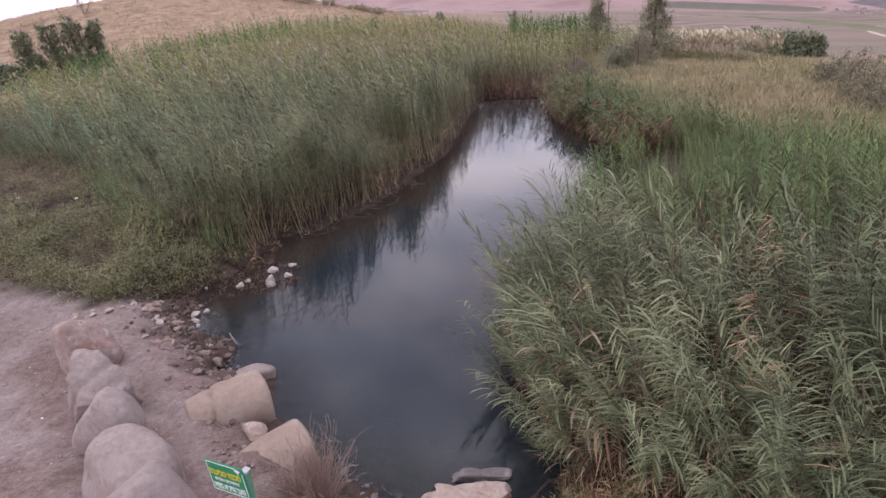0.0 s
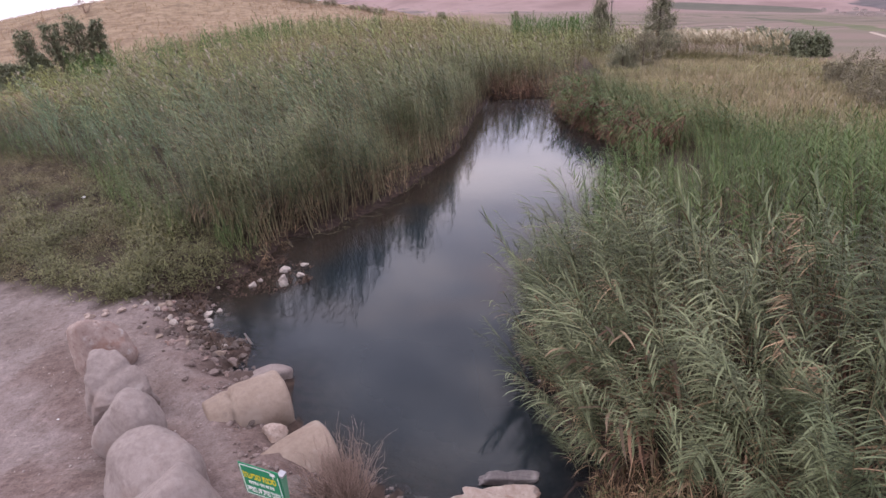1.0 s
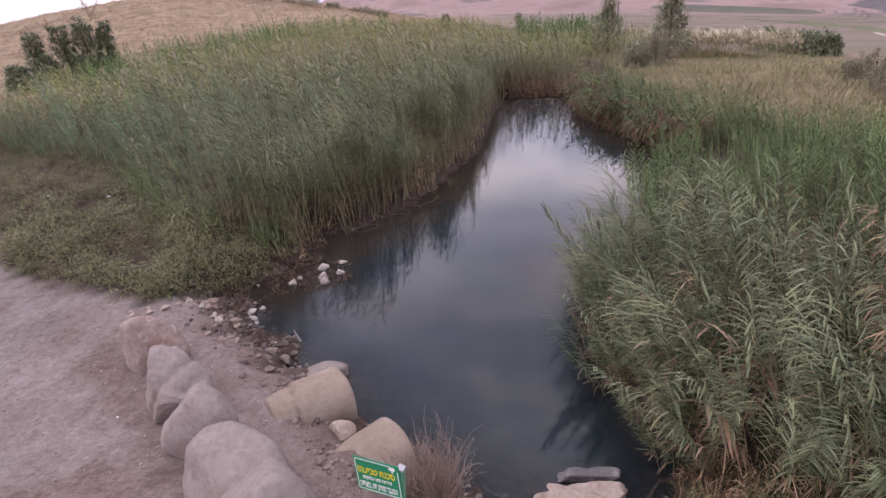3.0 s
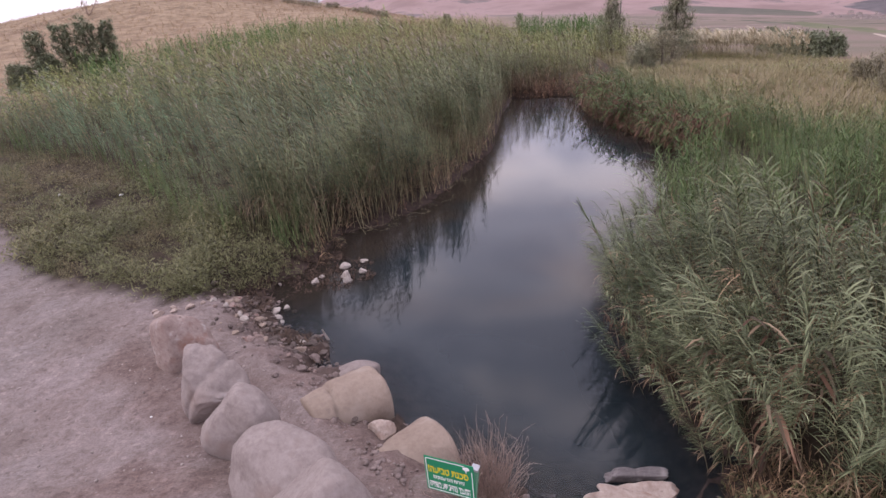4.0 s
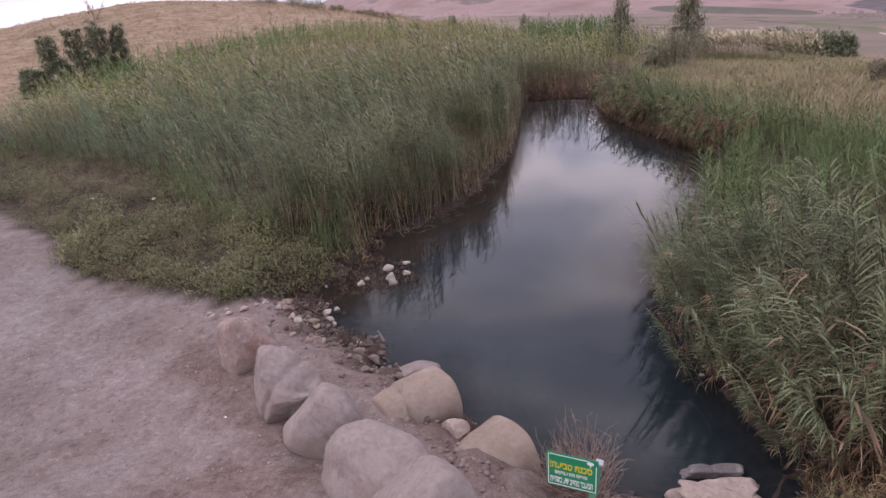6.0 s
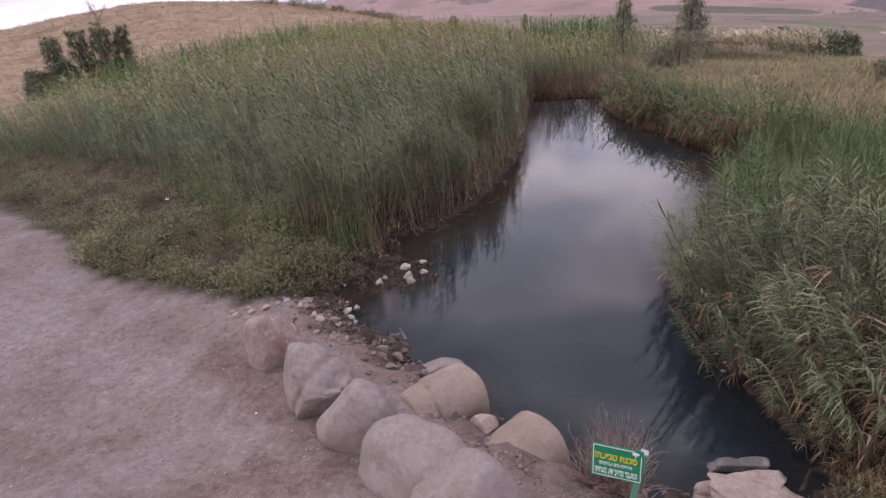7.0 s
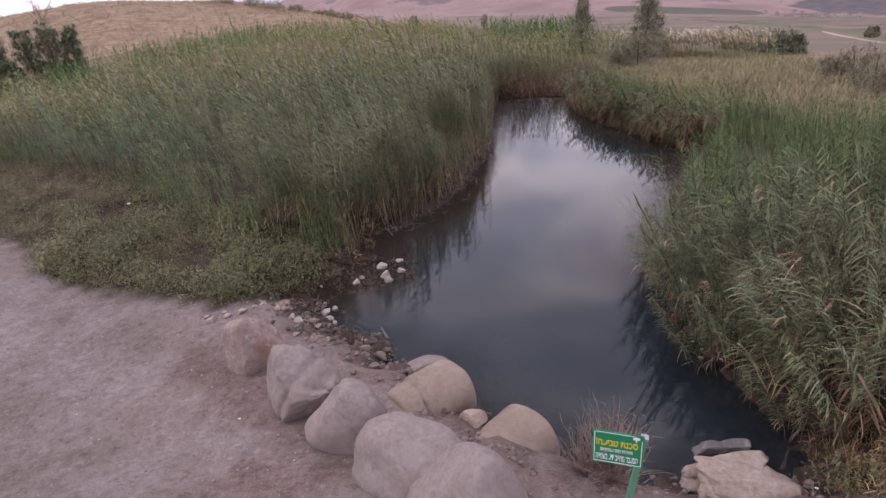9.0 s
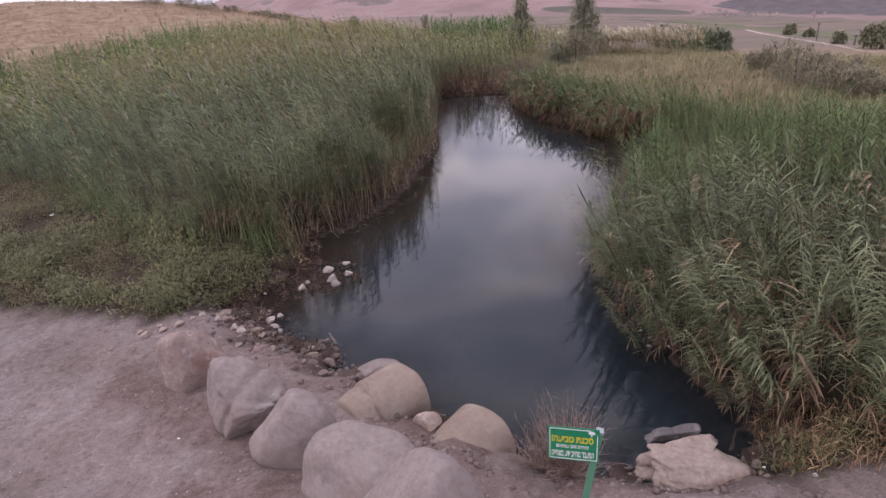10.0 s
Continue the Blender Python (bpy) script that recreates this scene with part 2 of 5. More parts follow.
def land(x, y):
    x, y = np.asarray(x, float), np.asarray(y, float)
    d = signed(POND, x, y)
    out = PATH_Z * smooth(-0.05, 1.25, d) + 0.05 * smooth(0.3, 2, d) * wavy(x, y, 3.1, 2) * smooth(0, 8, d)
    wet = -0.12 - 0.55 * smooth(0.1, 1.8, -d)
    z = np.where(d > 0, out, np.maximum(wet, -0.3 * smooth(0, 0.5, -d) - 0.5 * smooth(0.2, 1.8, -d)))
    z = z + 0.38 * smooth(5.0, 2.8, y) * smooth(0.15, 1.0, d) * smooth(0.9, 0.0, x) * smooth(-14, -7, x)
    along = np.clip(((x + 4.9) * 2.4 - (y - 6.3) * 2.3) / (2.4 ** 2 + 2.3 ** 2), 0, 1)
    off = np.hypot(x + 4.9 - 2.4 * along, y - 6.3 + 2.3 * along)
    z = z + 0.07 * smooth(0.75, 0.1, off) * smooth(0.05, 0.5, d)
    z = z - 0.12 * smooth(6, 25, d) * smooth(2, 14, x)
    r = np.hypot(x - EYE[0], y - EYE[1])
    az = np.degrees(np.arctan2(x - EYE[0], y - EYE[1]))
    rise = np.interp(az, AZ, HILL)
    z = z + 2.1 * smooth(30, 80, r) * np.interp(az, [-60, -34, -24, 2, 10], [0, 0.2, 1, 0.9, 0])
    z = z + (rise - 0.4 - 2.0 * np.interp(az, [-60, -34, -24, 2, 10], [0, 0.2, 1, 0.9, 0])) * smooth(78, 165, r) * np.where(az < 8, 1, 0)
    z = z + 0.6 * wavy(x, y, 37, 4) * smooth(90, 150, r) * (r < 600)
    z = z - np.interp(az, AZ3, FALL) * np.clip(r - 38, 0, 900) - 0.03 * np.clip(r - 200, 0, 500) * np.interp(az, [-9, 7], [1, 0])
    peak = r * np.tan(np.radians(np.interp(az, AZ2, MOUNT))) * (1 + 0.05 * wavy(az * 10, az, 60, 8))
    z = z + (peak + np.interp(az, AZ3, FALL) * 860) * smooth(900, 2300, r)
    z = z + 14 * wavy(x, y, 420, 6) * smooth(950, 1500, r)
    return z


def land1(x, y):
    return float(land(np.array([x]), np.array([y]))[0])


def spread(fine0, fine1, step, far, grow):
    mid_run = list(np.arange(fine0, fine1, step))
    lo, hi, s = [fine0], [mid_run[-1]], step
    while hi[-1] < far:
        s *= grow
        hi.append(hi[-1] + s)
        lo.append(lo[-1] - s)
    return np.array(lo[:0:-1] + mid_run + hi[1:])


gx = spread(-13.0, 5.0, 0.14, 3200, 1.075)
gy = spread(1.0, 14.0, 0.14, 3200, 1.075)
GX, GY = np.meshgrid(gx, gy)
fx, fy = GX.ravel(), GY.ravel()
fz = land(fx, fy)
dirt = signed(DIRT, fx, fy)
pond_d = signed(POND, fx, fy)
rr = np.hypot(fx - EYE[0], fy - EYE[1])
azs = np.degrees(np.arctan2(fx - EYE[0], fy - EYE[1]))
fz = fz + 0.018 * wavy(fx, fy, 0.7, 3) * (rr < 25) + 0.012 * wavy(fx, fy, 0.33, 7) * (rr < 18)
bank = smooth(1.5, 0.2, pond_d) * (pond_d > 0) * (fx < 2) * (fy < 10)
fz = fz + 0.06 * bank * wavy(fx, fy, 0.62, 11) + 0.035 * bank * wavy(fx, fy, 0.3, 12)
nxg, nyg = len(gx), len(gy)
ids = np.arange(nxg * nyg).reshape(nyg, nxg)
a, b, c_, d_ = ids[:-1, :-1].ravel(), ids[:-1, 1:].ravel(), ids[1:, 1:].ravel(), ids[1:, :-1].ravel()
tris = np.concatenate([np.stack([a, b, c_], 1), np.stack([a, c_, d_], 1)])
zone_path = smooth(0.25, -0.25, dirt + 0.15 * wavy(fx, fy, 1.1, 5))
zone_wet = smooth(0.9, 0.0, pond_d + 0.2 * wavy(fx, fy, 0.9, 9))
zone_dry = np.maximum(smooth(19, 30, rr) * (azs > 22), smooth(45, 80, rr + 13 * smooth(-29, -33, azs)) * (azs < 22)) * (rr < 3000)
zone_valley = smooth(42, 70, rr) * (azs > 0) * np.interp(azs, [0, 8, 180], [0, 1, 1])
zone_far = smooth(820, 1050, rr)
line_d = np.abs((fx + 5.6) * 0.69 + (fy - 5.2) * 0.72)
zone_damp = smooth(0.75, 0.1, line_d + 0.35 * wavy(fx, fy, 1.6, 31)) * (fx < -2.4) * (fx > -7.4) * smooth(7.4, 6.6, fy)
BANK_SOIL = [(-6.2, 8.3), (-5.2, 6.6), (-4.3, 5.4), (-3.5, 4.4), (-2.7, 3.2), (-1.9, 2.6), (-0.6, 2.6), (0.3, 2.75), (0.6, 3.6), (-0.9, 3.9), (-2.0, 4.6), (-3.2, 6.6), (-5.3, 9.0)]
zone_damp = np.maximum(zone_damp, smooth(0.15, -0.25, signed(BANK_SOIL, fx, fy) + 0.2 * wavy(fx, fy, 0.8, 33)))
zone_damp = np.maximum(zone_damp, smooth(1.0, 0.45, np.hypot((fx + 5.3) / 0.95, (fy - 3.4) / 0.8) + 0.25 * wavy(fx, fy, 0.9, 32)))

zone_gravel = smooth(-6.6, -10.0, fx + 0.4 * (fy - 6) * (fy < 6) + 0.8 * wavy(fx, fy, 2.0, 35))


def ground_material():
    m = bpy.data.materials.new("ground")
    m.use_nodes = True
    t = m.node_tree
    bsdf = t.nodes["Principled BSDF"]
    bsdf.inputs["Roughness"].default_value = 0.95
    bsdf.inputs["Specular IOR Level"].default_value = 0.15
    tc = t.nodes.new("ShaderNodeTexCoord")

    def noise_tex(scale, detail=5.0, rough=0.6):
        n = node(t, "ShaderNodeTexNoise", Scale=scale, Detail=detail, Roughness=rough)
        t.links.new(tc.outputs["Object"], n.inputs["Vector"])
        return n.outputs["Fac"]

    def ramp_of(fac, stops):
        r = t.nodes.new("ShaderNodeValToRGB")
        els = r.color_ramp.elements
        els[0].position, els[0].color = stops[0][0], rgb(stops[0][1])
        els[1].position, els[1].color = stops[-1][0], rgb(stops[-1][1])
        for p, col in stops[1:-1]:
            els.new(p).color = rgb(col)
        t.links.new(fac, r.inputs[0])
        return r.outputs[0]

    def blend(fac, one, two, mode="MIX"):
        mx = t.nodes.new("ShaderNodeMixRGB")
        mx.blend_type = mode
        if isinstance(fac, float):
            mx.inputs["Fac"].default_value = fac
        else:
            t.links.new(fac, mx.inputs["Fac"])
        t.links.new(one, mx.inputs["Color1"])
        t.links.new(two, mx.inputs["Color2"])
        return mx.outputs[0]

    def attr(name):
        at = t.nodes.new("ShaderNodeAttribute")
        at.attribute_name = name
        return at.outputs["Fac"]

    soil = ramp_of(noise_tex(3.0), [(0.35, (0.03, 0.023, 0.017)), (0.65, (0.075, 0.057, 0.04))])
    broad = ramp_of(noise_tex(0.75, 6.0), [(0.30, (0.175, 0.136, 0.122)), (0.48, (0.222, 0.18, 0.166)), (0.7, (0.262, 0.22, 0.21))])
    grit = ramp_of(noise_tex(38.0, 4.0, 0.75), [(0.32, (0.62, 0.58, 0.56)), (0.5, (1.0, 1.0, 1.0)), (0.72, (1.32, 1.3, 1.28))])
    trail = blend(0.75, broad, grit, "MULTIPLY")
    gravel = t.nodes.new("ShaderNodeTexVoronoi")
    gravel.inputs["Scale"].default_value = 17.0
    t.links.new(tc.outputs["Object"], gravel.inputs["Vector"])
    chip = t.nodes.new("ShaderNodeSeparateColor")
    t.links.new(gravel.outputs["Color"], chip.inputs[0])
    chips = ramp_of(chip.outputs[0], [(0.0, (0.62, 0.60, 0.59)), (0.16, (0.95, 0.95, 0.95)), (0.82, (1.0, 1.0, 1.0)), (1.0, (1.32, 1.3, 1.28))])
    trail = blend(0.55, trail, chips, "MULTIPLY")
    scuff = ramp_of(noise_tex(5.5, 5.0, 0.7), [(0.36, (0.80, 0.77, 0.75)), (0.52, (1, 1, 1)), (0.66, (1.12, 1.12, 1.12))])
    trail = blend(0.9, trail, scuff, "MULTIPLY")
    dry = ramp_of(noise_tex(0.5, 8.0, 0.7), [(0.33, (0.165, 0.118, 0.078)), (0.5, (0.28, 0.207, 0.135)), (0.68, (0.37, 0.28, 0.188))])
    scrub = ramp_of(noise_tex(0.045, 5.0, 0.6), [(0.52, (1, 1, 1)), (0.66, (0.58, 0.52, 0.52))])
    dry = blend(1.0, dry, scrub, "MULTIPLY")
    strip = t.nodes.new("ShaderNodeMapping")
    strip.inputs["Scale"].default_value = (0.003, 0.02, 0.0)
    strip.inputs["Rotation"].default_value = (0, 0, 0.45)
    t.links.new(tc.outputs["Object"], strip.inputs["Vector"])
    sn = node(t, "ShaderNodeTexNoise", Scale=1.0, Detail=2.0)
    t.links.new(strip.outputs[0], sn.inputs["Vector"])
    valley = ramp_of(sn.outputs["Fac"], [(0.36, (0.11, 0.11, 0.08)), (0.41, (0.22, 0.17, 0.14)), (0.47, (0.17, 0.15, 0.11)), (0.54, (0.24, 0.18, 0.15)), (0.58, (0.12, 0.115, 0.085)), (0.64, (0.26, 0.195, 0.165))])
    apart = t.nodes.new("ShaderNodeSeparateXYZ")
    t.links.new(tc.outputs["Object"], apart.inputs[0])

    def calc(op, one, two=0.0, third=None):
        m_ = t.nodes.new("ShaderNodeMath")
        m_.operation = op
        for slot, value in enumerate((one, two) if third is None else (one, two, third)):
            if isinstance(value, (int, float)):
                m_.inputs[slot].default_value = value
            else:
                t.links.new(value, m_.inputs[slot])
        return m_.outputs[0]

    east, north = calc("SUBTRACT", apart.outputs[0], EYE[0]), calc("SUBTRACT", apart.outputs[1], EYE[1])
    bearing = calc("MULTIPLY", calc("ARCTAN2", east, north), 180 / math.pi)
    reach = calc("LOGARITHM", calc("SQRT", calc("ADD", calc("MULTIPLY", east, east), calc("MULTIPLY", north, north))), math.e)

    def plot(ground_col, b0, b1, r0, r1, half, low, high):
        """A worked field or a road: a long plot on the valley floor between two bearings."""
        slope = (math.log(r1) - math.log(r0)) / (b1 - b0)
        mid_line = calc("ADD", calc("MULTIPLY", calc("SUBTRACT", bearing, b0), slope), math.log(r0))
        off_ = calc("DIVIDE", calc("ABSOLUTE", calc("SUBTRACT", reach, mid_line)), half)
        ends = calc("DIVIDE", calc("ABSOLUTE", calc("SUBTRACT", bearing, (b0 + b1) / 2)), (b1 - b0) / 2)
        inside = calc("SUBTRACT", 1.0, calc("MAXIMUM", calc("POWER", off_, 2.0), calc("POWER", ends, 8.0)) if half < 0.03 else calc("ADD", calc("POWER", off_, 2.0), calc("POWER", ends, 4.0)))
        ragged = calc("MULTIPLY", calc("SUBTRACT", noise_tex(0.012 if r0 > 900 else 0.05, 4.0), 0.5), 2.4 if half > 0.06 else 0.5)
        fac = calc("MULTIPLY", calc("ADD", inside, ragged), 5.0 if half > 0.03 else 9.0)
        clamp_ = t.nodes.new("ShaderNodeClamp")
        t.links.new(fac, clamp_.inputs[0])
        return blend(clamp_.outputs[0], ground_col, ramp_of(noise_tex(0.05, 4.0, 0.6), [(0.35, low), (0.65, high)]))

    valley = plot(valley, 21.0, 31.0, 580, 225, 0.06, (0.10, 0.10, 0.07), (0.14, 0.135, 0.10))
    valley = plot(valley, 29.5, 49.0, 262, 66, 0.2, (0.12, 0.13, 0.075), (0.17, 0.17, 0.10))
    valley = plot(valley, 36.0, 50.0, 124, 34, 0.026, (0.36, 0.295, 0.24), (0.45, 0.375, 0.31))
    mount = ramp_of(noise_tex(0.006, 8.0, 0.65), [(0.36, (0.235, 0.165, 0.152)), (0.55, (0.325, 0.235, 0.22)), (0.60, (0.19, 0.155, 0.145)), (0.70, (0.155, 0.135, 0.13))])
    mount = plot(mount, 18.5, 32.0, 1050, 985, 0.05, (0.105, 0.105, 0.085), (0.135, 0.13, 0.105))
    mount = plot(mount, 33.5, 48.5, 1100, 1055, 0.085, (0.11, 0.10, 0.105), (0.15, 0.135, 0.135))
    mud = ramp_of(noise_tex(6.0), [(0.35, (0.028, 0.02, 0.016)), (0.65, (0.085, 0.06, 0.05))])
    damp = ramp_of(noise_tex(9.0, 5.0, 0.7), [(0.35, (0.70, 0.62, 0.59)), (0.65, (0.92, 0.87, 0.85))])
    trail = blend(attr("damp"), trail, blend(1.0, trail, damp, "MULTIPLY"))
    grey = ramp_of(noise_tex(1.4, 4.0, 0.6), [(0.35, (0.935, 0.975, 0.98)), (0.65, (0.985, 1.02, 1.02))])
    trail = blend(attr("gravel"), trail, blend(1.0, trail, grey, "MULTIPLY"))
    col = blend(attr("path"), soil, trail)
    col = blend(attr("dry"), col, dry)
    col = blend(attr("valley"), col, valley)
    col = blend(attr("far"), col, mount)
    col = blend(attr("wet"), col, mud)
    t.links.new(col, bsdf.inputs["Base Color"])
    bp = node(t, "ShaderNodeBump", Strength=0.55, Distance=0.02)
    t.links.new(noise_tex(22.0, 7.0, 0.7), bp.inputs["Height"])
    bp2 = node(t, "ShaderNodeBump", Strength=0.6, Distance=0.05)
    t.links.new(noise_tex(5.0, 4.0, 0.6), bp2.inputs["Height"])
    t.links.new(bp.outputs[0], bp2.inputs["Normal"])
    t.links.new(bp2.outputs[0], bsdf.inputs["Normal"])
    return m


ground_mesh = tri_mesh("ground", np.stack([fx, fy, fz], 1), tris, [ground_material()], np.zeros(len(tris), int),
                       {"path": zone_path, "wet": zone_wet, "dry": zone_dry, "valley": zone_valley, "far": zone_far, "damp": zone_damp, "gravel": zone_gravel})
ground_mesh.polygons.foreach_set("use_smooth", [True] * len(ground_mesh.polygons))
ground = tagged(new("ground", ground_mesh), "trodden pinkish dirt track, muddy bank and dry hills beyond", "ground", kind="structure")


# ---- water ----
def water_material():
    m = bpy.data.materials.new("still_dark_water")
    m.use_nodes = True
    t = m.node_tree
    bsdf = t.nodes["Principled BSDF"]
    bsdf.inputs["Roughness"].default_value = 0.055
    bsdf.inputs["IOR"].default_value = 1.40
    tc = t.nodes.new("ShaderNodeTexCoord")
    n0 = node(t, "ShaderNodeTexNoise", Scale=0.4, Detail=3.0)
    t.links.new(tc.outputs["Object"], n0.inputs["Vector"])
    r = t.nodes.new("ShaderNodeValToRGB")
    r.color_ramp.elements[0].position, r.color_ramp.elements[0].color = 0.35, (0.012, 0.019, 0.023, 1)
    r.color_ramp.elements[1].position, r.color_ramp.elements[1].color = 0.7, (0.018, 0.027, 0.033, 1)
    t.links.new(n0.outputs["Fac"], r.inputs[0])
    silt = t.nodes.new("ShaderNodeAttribute")
    silt.attribute_name = "open"
    murk = node(t, "ShaderNodeMixRGB", Color1=(0.034, 0.027, 0.021, 1))
    t.links.new(silt.outputs["Fac"], murk.inputs["Fac"])
    t.links.new(r.outputs[0], murk.inputs["Color2"])
    t.links.new(murk.outputs[0], bsdf.inputs["Base Color"])
    at = t.nodes.new("ShaderNodeAttribute")
    at.attribute_name = "deep"
    clear = t.nodes.new("ShaderNodeMapRange")
    clear.inputs["To Min"].default_value, clear.inputs["To Max"].default_value = 0.62, 1.0
    t.links.new(at.outputs["Fac"], clear.inputs["Value"])
    t.links.new(clear.outputs[0], bsdf.inputs["Alpha"])
    n1 = node(t, "ShaderNodeTexNoise", Scale=1.6, Detail=3.0, Distortion=0.4)
    t.links.new(tc.outputs["Object"], n1.inputs["Vector"])
    bp = node(t, "ShaderNodeBump", Strength=0.022, Distance=0.02)
    t.links.new(n1.outputs["Fac"], bp.inputs["Height"])
    t.links.new(bp.outputs[0], bsdf.inputs["Normal"])
    return m


wx, wy = np.meshgrid(np.arange(-7, 9, 0.25), np.arange(2.4, 36, 0.25))
wids = np.arange(wx.size).reshape(wx.shape)
wa_, wb_, wc_, wd_ = wids[:-1, :-1].ravel(), wids[:-1, 1:].ravel(), wids[1:, 1:].ravel(), wids[1:, :-1].ravel()
wtris = np.concatenate([np.stack([wa_, wb_, wc_], 1), np.stack([wa_, wc_, wd_], 1)])
wpd = signed(POND, wx.ravel(), wy.ravel())
keep = (wpd[wtris].min(1) < 0.35)
water_mesh = tri_mesh("water", np.stack([wx.ravel(), wy.ravel(), 0 * wx.ravel()], 1), wtris[keep], [water_material()], np.zeros(int(keep.sum()), int),
                      {"deep": smooth(0.0, 1.1, -wpd), "open": np.maximum(smooth(0.3, 2.6, -wpd + 0.5 * wavy(wx.ravel(), wy.ravel(), 2.3, 41)), smooth(9.2, 7.4, wy.ravel()))})
tagged(new("water", water_mesh), "still dark blue-green spring pool reflecting cloudy sky", "water", kind="structure")


# ---- reeds and other plants, built from a few stems and strewn ----
def leaf_strip(base, yaw, length, width, lift, droop, segs, rng):
    """A lance-shaped leaf that rises and then droops: points and triangles."""
    pts, tri = [], []
    p = np.array(base, float)
    el = lift
    side = np.array([-math.sin(yaw), math.cos(yaw), 0.25 * rng.uniform(-1, 1)])
    for k in range(segs + 1):
        u = k / segs
        w = width * (0.55 + 1.2 * u - 1.75 * u * u) if k < segs else 0
        if k < segs:
            pts += [p - side * w / 2, p + side * w / 2]
        else:
            pts += [p.copy()]
        el_mid = el - droop * (k + 0.5) / segs
        p = p + length / segs * np.array([math.cos(yaw) * math.cos(el_mid), math.sin(yaw) * math.cos(el_mid), math.sin(el_mid)])
    for k in range(segs - 1):
        i = 2 * k
        tri += [(i, i + 1, i + 3), (i, i + 3, i + 2)]
    i = 2 * (segs - 1)
    tri += [(i, i + 1, i + 2)]
    return pts, tri


def join(pieces):
    V, T, M, n = [], [], [], 0
    for pts, tri, mi in pieces:
        V.append(np.array(pts, float))
        T.append(np.array(tri, int) + n)
        M += [mi] * len(tri)
        n += len(pts)
    return np.concatenate(V), np.concatenate(T), np.array(M)


def reed_stem(rng, h, n_leaves, segs, wind, bare=0.3, dead_low=0.35, plume=0.0, leaf=0.42, width=0.028, sides=3, lean=0.12, blow=1.1, stiff=1.0, low_lift=0.0, plume_size=1.0, jitter=0.5, dry=0.025):
    """One reed: a bent stem, two ranks of leaves blown to the wind's side, sometimes a plume. Slots: 0 leaf, 1 dry, 2 stem, 3 plume."""
    pieces = []
    ly = wind + rng.uniform(-0.7, 0.7)
    lx, lyy = math.cos(ly) * lean * h, math.sin(ly) * lean * h

    def along(u):
        return np.array([lx * u ** 2.2, lyy * u ** 2.2, h * u * (1 - 0.04 * u)])

    rings = 4 if sides == 3 else 3
    pts, tri = [], []
    for k in range(rings + 1):
        u = k / rings
        c = along(u)
        rad = 0.009 * (1 - 0.8 * u)
        for s in range(sides):
            aa = 6.283 * s / sides
            pts.append(c + np.array([math.cos(aa) * rad, math.sin(aa) * rad, 0]))
    for k in range(rings):
        for s in range(sides if sides > 2 else 1):
            i, j = k * sides + s, k * sides + (s + 1) % sides
            tri += [(i, j, j + sides), (i, j + sides, i + sides)]
    pieces.append((pts, tri, 2))
    plane = rng.uniform(0, 6.28)
    own_lift, own_droop = rng.uniform(0.55, 1.0), rng.uniform(1.0, 1.9)
    for k in range(n_leaves):
        u = bare + (1 - bare) * (k + rng.uniform(0.1, 0.9)) / n_leaves
        yaw = plane + (math.pi if k % 2 else 0) + rng.uniform(-jitter, jitter)
        away = math.atan2(math.sin(yaw) + blow * math.sin(wind), math.cos(yaw) + blow * math.cos(wind))
        ln = leaf * rng.uniform(0.65, 1.15) * (1 - 0.35 * max(0, u - 0.75) / 0.25)
        low = u < dead_low and rng.random() < 0.75
        p, t = leaf_strip(along(u), away, ln, width * rng.uniform(0.75, 1.2), own_lift + jitter * rng.uniform(-0.5, 0.5) - low_lift + 0.35 * max(0, u - 0.8) / 0.2 if not low else rng.uniform(-0.6, 0.5), stiff * own_droop * rng.uniform(0.75, 1.25), segs, rng)
        pieces.append((p, t, 1 if low or rng.random() < dry else 0))
    if rng.random() < plume:
        top = along(1.0)
        for k in range(7):
            yaw = wind + rng.uniform(-1.3, 1.3)
            p, t = leaf_strip(top - np.array([0, 0, 0.03 * k]), yaw, plume_size * rng.uniform(0.14, 0.26), 0.03 * plume_size, rng.uniform(0.8, 1.4), rng.uniform(0.8, 1.6), 2, rng)
            pieces.append((p, t, 3))
    return join(pieces)


